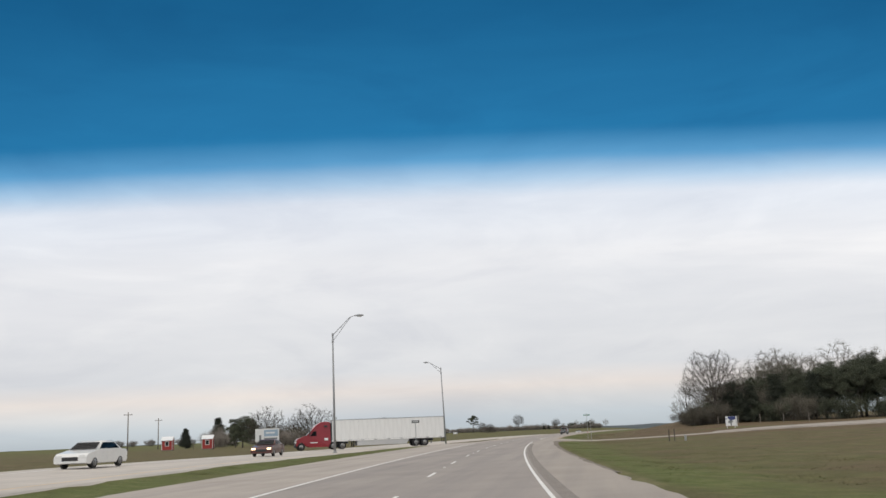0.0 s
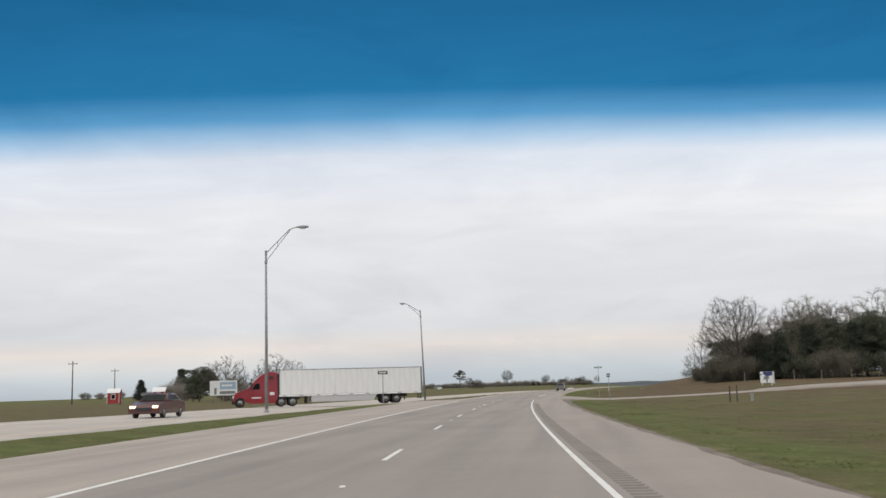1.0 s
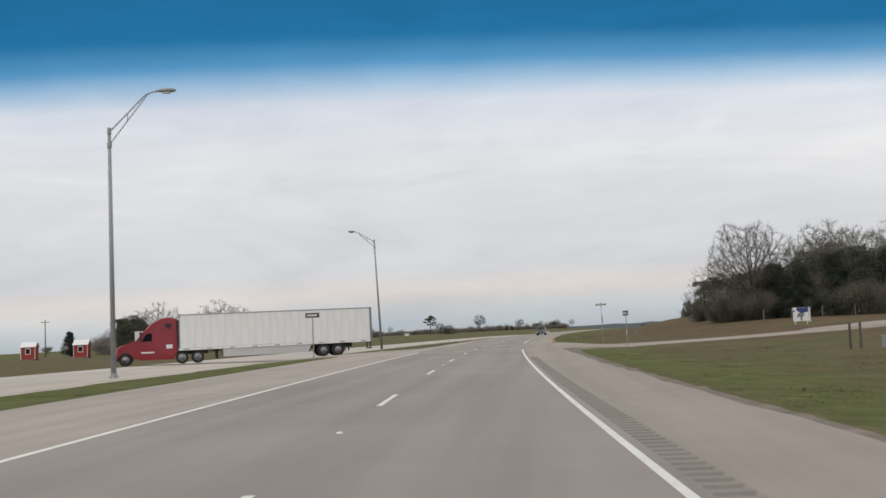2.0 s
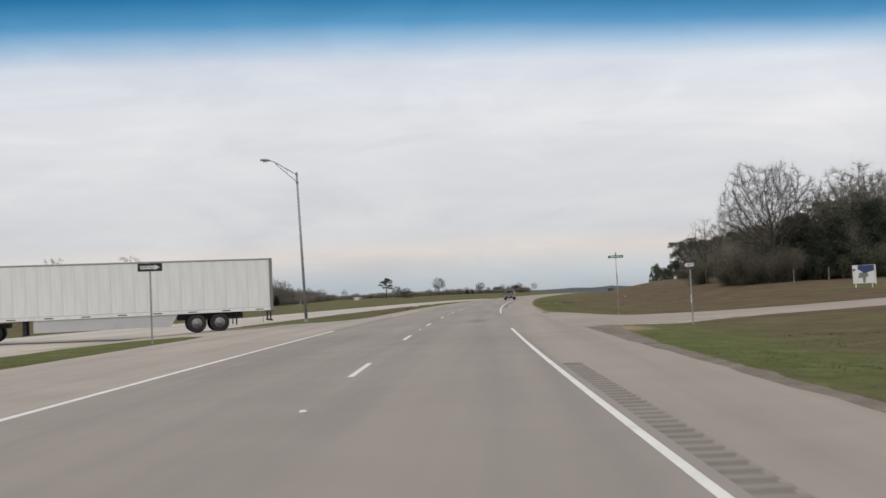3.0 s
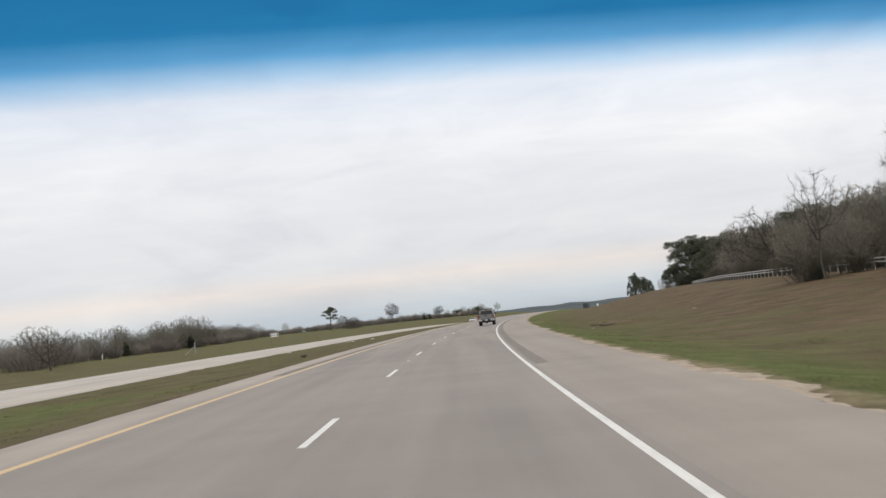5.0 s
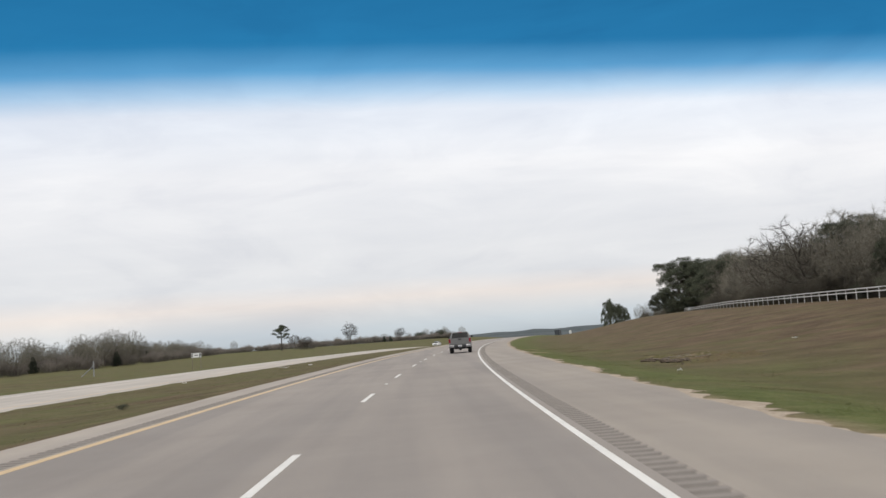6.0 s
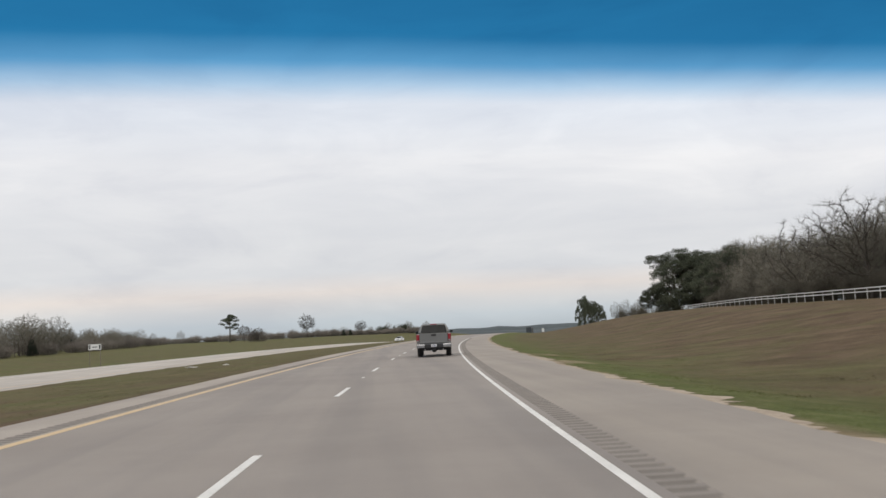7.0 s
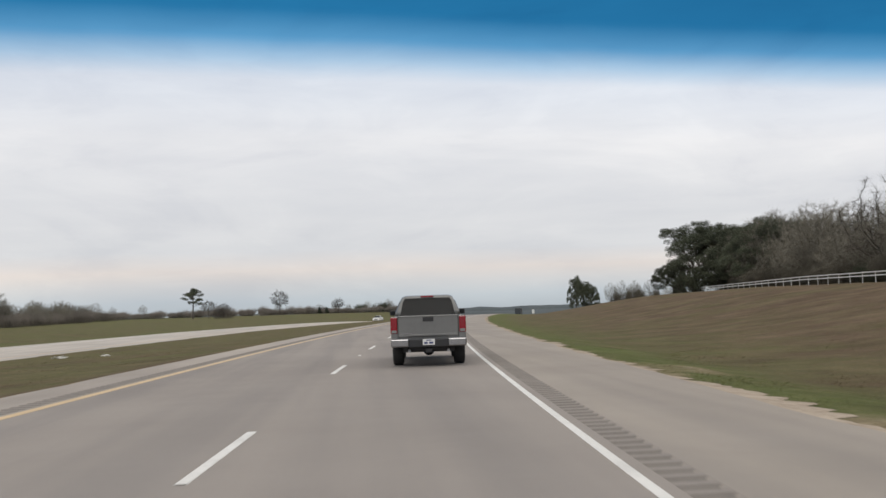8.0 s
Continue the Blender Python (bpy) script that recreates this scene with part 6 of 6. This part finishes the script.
# ---- the articulated lorry in the crossover ----
def trailer(at, turn):
    """Local axes: y ahead; the rear doors are at y = 0."""
    t = thing("semi_trailer", at, "long white box semi-trailer with grey side skirts", "trailer", "", turn)
    L, W, z0, z1 = 16.15, 1.29, 1.14, 4.02
    core = part("box", boxes(((-W + 0.03, 0.04, z0), (W - 0.03, L - 0.04, z1))), TRAILER_GREY, t, "inner box")
    n = 13
    me = None
    for s in (-1, 1):
        for i in range(n):
            a, b = 0.12 + (L - 0.24) * i / n, 0.12 + (L - 0.24) * (i + 1) / n
            if me is None:
                w = b - a
                bm = boxes(((-0.012, 0.004, 0.0), (0.012, w - 0.004, z1 - z0 - 0.20)), ((-0.028, w * 0.5 - 0.03, 0.02), (0.028, w * 0.5 + 0.03, z1 - z0 - 0.22)), bevel=0.004)
                ob = part("side_panel", bm, TRAILER_WHITE, t, "white sheet metal side panel")
                me = ob.data
            else:
                ob = new("side_panel", me)
                ob.parent = t
            ob.location = (s * (W - 0.012), a, z0 + 0.14)
        lo, hi = sorted((s * (W - 0.05), s * (W + 0.035)))
        part("bottom_rail", boxes(((lo, 0, z0 - 0.06), (hi, L, z0 + 0.12)), bevel=0.008), TRAILER_WHITE, t, "pale bottom rail")
        part("top_rail", boxes(((lo, 0, z1 - 0.035), (hi, L, z1 + 0.03)), bevel=0.008), TRAILER_GREY, t, "dark thin top rail")
        for k in range(9):
            yy = 0.5 + k * 1.85
            part("marker_strip", boxes(((lo - 0.004, yy, z0 + 0.0), (hi + 0.004, yy + 0.45, z0 + 0.05))), BLACK, t)
        lo, hi = sorted((s * (W - 0.06), s * (W - 0.02)))
        bm = profile([(5.2, z0 - 0.06), (12.6, z0 - 0.06), (12.6, 0.42), (5.6, 0.42)], 0.02)
        bmesh.ops.translate(bm, verts=bm.verts[:], vec=(s * (W - 0.05), 0, 0))
        part("side_skirt", bm, SKIRT, t, "pale grey side skirt")
        for yy in (2.95, 4.2):
            wheel(t, s * 1.08, yy, 0.53, 0.34, 0.54, flip=s)
            wheel(t, s * 0.72, yy, 0.53, 0.32, flip=s)
        bm = boxes(((s * 1.05 - 0.28, 2.0, 0.35), (s * 1.05 + 0.28, 2.02, 1.05)))
        part("mud_flap", bm, BLACK, t)
        part("landing_leg", boxes(((s * 0.9 - 0.07, 13.0, 0.32), (s * 0.9 + 0.07, 13.16, 1.1)), ((s * 0.9 - 0.16, 12.95, 0.28), (s * 0.9 + 0.16, 13.21, 0.33))), BLACK, t)
    for s in (-1, 1):
        lo, hi = sorted((s * 0.02, s * (W - 0.08)))
        dr = part("rear_door", boxes(((lo, -0.03, z0 + 0.1), (hi, 0.03, z1 - 0.12)), bevel=0.006), TRAILER_WHITE, t, "white rear door")
        for q in (0.25, 0.75):
            bm = bmesh.new(); tube(bm, (lo + (hi - lo) * q, -0.055, z0 + 0.05), (lo + (hi - lo) * q, -0.055, z1 - 0.1), 0.018, n=8)
            part("lock_rod", bm, STEEL, dr)
        lo, hi = sorted((s * (W - 0.1), s * (W + 0.04)))
        part("rear_post", boxes(((lo, -0.05, z0 - 0.1), (hi, 0.12, z1 + 0.03)), bevel=0.008), SIGN_GREY, t, "grey rear corner post")
        lo, hi = sorted((s * 0.9, s * 1.2))
        part("tail_lamp", boxes(((lo, -0.075, z0 - 0.08), (hi, -0.03, z0 + 0.02))), LAMP_RED, t)
    part("rear_sill", boxes(((-W, -0.06, z0 - 0.14), (W, 0.12, z0 + 0.06)), bevel=0.01), BLACK, t)
    part("under_guard", boxes(((-1.15, -0.02, 0.48), (1.15, 0.06, 0.58)), ((-0.75, 0.0, 0.55), (-0.65, 0.08, z0)), ((0.65, 0.0, 0.55), (0.75, 0.08, z0))), BLACK, t, "rear underride guard")
    part("bogie", boxes(((-0.55, 1.6, 0.72), (0.55, 5.2, z0 - 0.06)), ((-0.95, 2.84, 0.45), (0.95, 2.96, 0.57)), ((-0.95, 4.19, 0.45), (0.95, 4.31, 0.57))), BLACK, t)
    part("roof", boxes(((-W + 0.02, 0.02, z1), (W - 0.02, L - 0.02, z1 + 0.012))), TRAILER_WHITE, t)
    return t


def tractor(at, turn):
    """Local axes: y ahead; the rear of the frame is at y = 0."""
    t = thing("semi_tractor", at, "bright red sleeper-cab semi tractor unit", "lorry", "", turn)
    # sleeper and cab outline, with the roof fairing sweeping down to the bonnet
    pts = [(2.35, 0.95), (2.35, 3.70), (2.9, 3.86), (3.6, 3.82), (4.35, 3.45), (4.85, 2.95), (5.05, 2.55), (5.55, 1.98), (6.35, 1.80), (6.95, 1.62), (7.15, 1.35), (7.2, 0.75), (7.0, 0.62)]
    pts += arch(6.45, 0.60, 0.60) + [(5.7, 0.55), (2.6, 0.55)]
    def half(z):
        return 1.22 if z < 2.4 else 1.22 - 0.20 * (z - 2.4) / 1.4
    part("cab", profile(pts, half, bevel=0.09), RED_PAINT, t, "red moulded cab and sleeper")
    for s in (-1, 1):
        g = bmesh.new()
        g.faces.new([g.verts.new((s * 1.232, y, z)) for y, z in ((4.35, 1.95), (5.15, 1.95), (4.95, 2.32), (4.75, 2.58), (4.35, 2.58))])
        bmesh.ops.solidify(g, geom=g.faces[:], thickness=0.012)
        part("door_window", g, GLASS, t, "dark door window")
        lo, hi = sorted((s * 1.20, s * 1.235))
        part("roof_vent", boxes(((lo - 0.12, 2.85, 3.05), (hi - 0.1, 3.3, 3.35)), bevel=0.02), BLACK, t)
        part("side_mark", boxes(((lo, 2.75, 1.30), (hi, 3.25, 1.62))), SIGN_WHITE, t, "small white door marking")
        part("grab_strip", boxes(((lo, 4.2, 0.98), (hi + 0.01, 5.2, 1.10))), SIGN_WHITE, t)
        part("step", boxes(((lo - 0.1, 2.6, 0.42), (hi + 0.02, 5.4, 0.62)), bevel=0.02), RED_PAINT, t, "red side fairing")
        lo2, hi2 = sorted((s * 0.78, s * 1.2))
        part("headlamp", boxes(((lo2, 7.06, 1.02), (hi2, 7.24, 1.30)), bevel=0.04), SIGN_WHITE, t, "clear headlamp")
        lo3, hi3 = sorted((s * 1.28, s * 1.52))
        part("door_mirror", boxes(((lo3, 5.2, 1.95), (hi3, 5.32, 2.75)), bevel=0.04), BLACK, t)
        wheel(t, s * 1.03, 6.45, 0.51, 0.32, 0.56, flip=s)
        for yy in (0.75, 2.0):
            wheel(t, s * 1.05, yy, 0.51, 0.34, flip=s)
            wheel(t, s * 0.70, yy, 0.51, 0.32, flip=s)
        lo4, hi4 = sorted((s * 1.02, s * 1.16))
        part("side_extender", boxes(((lo4, 1.75, 1.1), (hi4, 2.38, 3.6)), bevel=0.02), BLACK, t, "black cab side extender")
    ws_ = bmesh.new()
    ws_.faces.new([ws_.verts.new(p) for p in ((-1.02, 5.60, 2.0), (1.02, 5.60, 2.0), (1.0, 5.10, 2.60), (0.92, 4.90, 2.98), (-0.92, 4.90, 2.98), (-1.0, 5.10, 2.60))])
    bmesh.ops.solidify(ws_, geom=ws_.faces[:], thickness=0.02)
    bmesh.ops.translate(ws_, verts=ws_.verts[:], vec=(0, 0.03, 0.02))
    part("windscreen", ws_, GLASS, t, "dark windscreen")
    part("bumper", boxes(((-1.2, 7.0, 0.40), (1.2, 7.32, 0.86)), bevel=0.06), BLACK, t, "dark front bumper")
    part("grille", boxes(((-0.6, 7.12, 0.95), (0.6, 7.23, 1.5)), bevel=0.03), CHROME, t, "chrome grille")
    part("frame_rails", boxes(((-0.45, -0.1, 0.75), (-0.3, 6.6, 1.0)), ((0.3, -0.1, 0.75), (0.45, 6.6, 1.0)), ((-0.55, 0.9, 1.0), (0.55, 1.9, 1.12))), BLACK, t, "black frame rails")
    for yy in (0.75, 2.0):
        bm = bmesh.new(); tube(bm, (-0.9, yy, 0.51), (0.9, yy, 0.51), 0.09, n=8)
        part("axle", bm, BLACK, t)
    for s in (-1, 1):
        bm = bmesh.new(); tube(bm, (s * 0.92, 2.75, 0.72), (s * 0.92, 4.1, 0.72), 0.28, n=14)
        part("fuel_tank", bm, CHROME, t, "", True)
    return t


along = Vector((-0.92, -0.36, 0)).normalized()
truck_turn = math.degrees(math.atan2(-along.x, along.y))
truck_rear, small = Vector((-12.3, 117.2, 0)), 0.92
tandem, steer = place(*(truck_rear + along * 3.575 * small).xy), place(*(truck_rear + along * 20.35 * small).xy)
fall = (tandem.z - steer.z) / (16.775 * small)
lean = Matrix.Rotation(-math.atan(fall), 4, "X") @ Matrix.Scale(small, 4)
truck_rear.z = tandem.z + 0.012 + fall * 3.575 * small
box_trailer = trailer(truck_rear, truck_turn)
box_trailer.matrix_basis = box_trailer.matrix_basis @ lean
nose = truck_rear + along * 13.9 * small
nose.z -= fall * 13.9 * small
red_tractor = tractor(nose, truck_turn)
red_tractor.matrix_basis = red_tractor.matrix_basis @ lean


# ---- small far cars ----
def car(name, at, turn, mat, label, lit=False):
    t = thing(name, at, label, "car", "oncoming cars", turn)
    pts = [(-2.25, 0.35), (-2.3, 0.75), (-2.15, 0.92), (-1.35, 0.98), (1.05, 0.95), (2.05, 0.80), (2.3, 0.62), (2.3, 0.30), (2.0, 0.25)] + arch(1.4, 0.36, 0.25, 6) + arch(-1.4, 0.36, 0.25, 6) + [(-2.1, 0.25)]
    part("body", profile(pts, lambda z: 0.91 - 0.03 * max(0, z - 0.6), bevel=0.05), mat, t)
    rings = [[(-w, a, z), (w, a, z), (w, b, z), (-w, b, z)] for z, w, a, b in ((0.93, 0.84, -1.75, 1.05), (1.25, 0.72, -1.25, 0.45), (1.42, 0.62, -0.95, 0.05))]
    cab = part("roof", loft(rings), mat, t, "", True)
    g = bmesh.new()
    g.faces.new([g.verts.new(p) for p in ((-0.74, 1.0, 0.98), (0.74, 1.0, 0.98), (0.64, 0.36, 1.33), (-0.64, 0.36, 1.33))])
    bmesh.ops.solidify(g, geom=g.faces[:], thickness=0.01)
    bmesh.ops.translate(g, verts=g.verts[:], vec=(0, 0.02, 0.02))
    part("windscreen", g, GLASS, t)
    for s in (-1, 1):
        g = bmesh.new()
        g.faces.new([g.verts.new(p) for p in ((s * 0.825, 0.75, 1.0), (s * 0.825, -1.45, 1.0), (s * 0.70, -1.05, 1.32), (s * 0.70, 0.25, 1.32))])
        bmesh.ops.solidify(g, geom=g.faces[:], thickness=0.012)
        part("side_window", g, GLASS, t)
        lo, hi = sorted((s * 0.50, s * 0.82))
        part("headlamp", boxes(((lo, 2.16, 0.58), (hi, 2.31, 0.72)), bevel=0.02), LAMP_CLEAR if lit else SIGN_WHITE, t, "lit headlamp" if lit else "clear headlamp")
        for yy in (-1.4, 1.4):
            wheel(t, s * 0.80, yy, 0.32, 0.2, flip=s)
    part("grille", boxes(((-0.45, 2.24, 0.42), (0.45, 2.32, 0.62)), bevel=0.02), BLACK, t)
    return t


def on_opposite(y, lane):
    u = opposite_edge(y) - lane
    return spot(u, y, 0.005)


car("oncoming_car", on_opposite(40, 7.4), 180, WHITE_CAR, "white saloon car on the opposite carriageway")
car("oncoming_car", on_opposite(71, 5.0), 184, DARK_CAR, "dark red car with lit headlamps on the opposite carriageway", True)
car("oncoming_car", on_opposite(446, 2.6), 166, WHITE_CAR, "white car far off on the opposite carriageway")

bt = thing("box_lorry", spot(2.0, 505, 0.0), "dark box lorry driving far ahead", "lorry", "", -15)
bt.scale = (0.75, 0.75, 0.75)
part("box", boxes(((-1.25, 0, 1.0), (1.25, 7.5, 3.7)), bevel=0.03), DARK_BOX, bt, "dark square load box")
part("cab", boxes(((-1.15, 7.7, 0.6), (1.15, 9.6, 2.7)), bevel=0.12), DARK_BOX, bt)
part("chassis", boxes(((-0.9, 0, 0.6), (0.9, 9.4, 0.98))), BLACK, bt)
for s in (-1, 1):
    for yy in (1.8, 8.4):
        wheel(bt, s * 1.0, yy, 0.5, 0.32, flip=s)
mp_ = thing("white_marker_board", spot(7.6, 500), "small white roadside marker far ahead", "sign")
part("board", boxes(((-0.40, -0.03, 0.9), (0.40, 0.03, 2.2)), bevel=0.01), SIGN_WHITE, mp_)
part("post", boxes(((-0.05, 0.03, -0.2), (0.05, 0.1, 2.2))), WOOD, mp_)
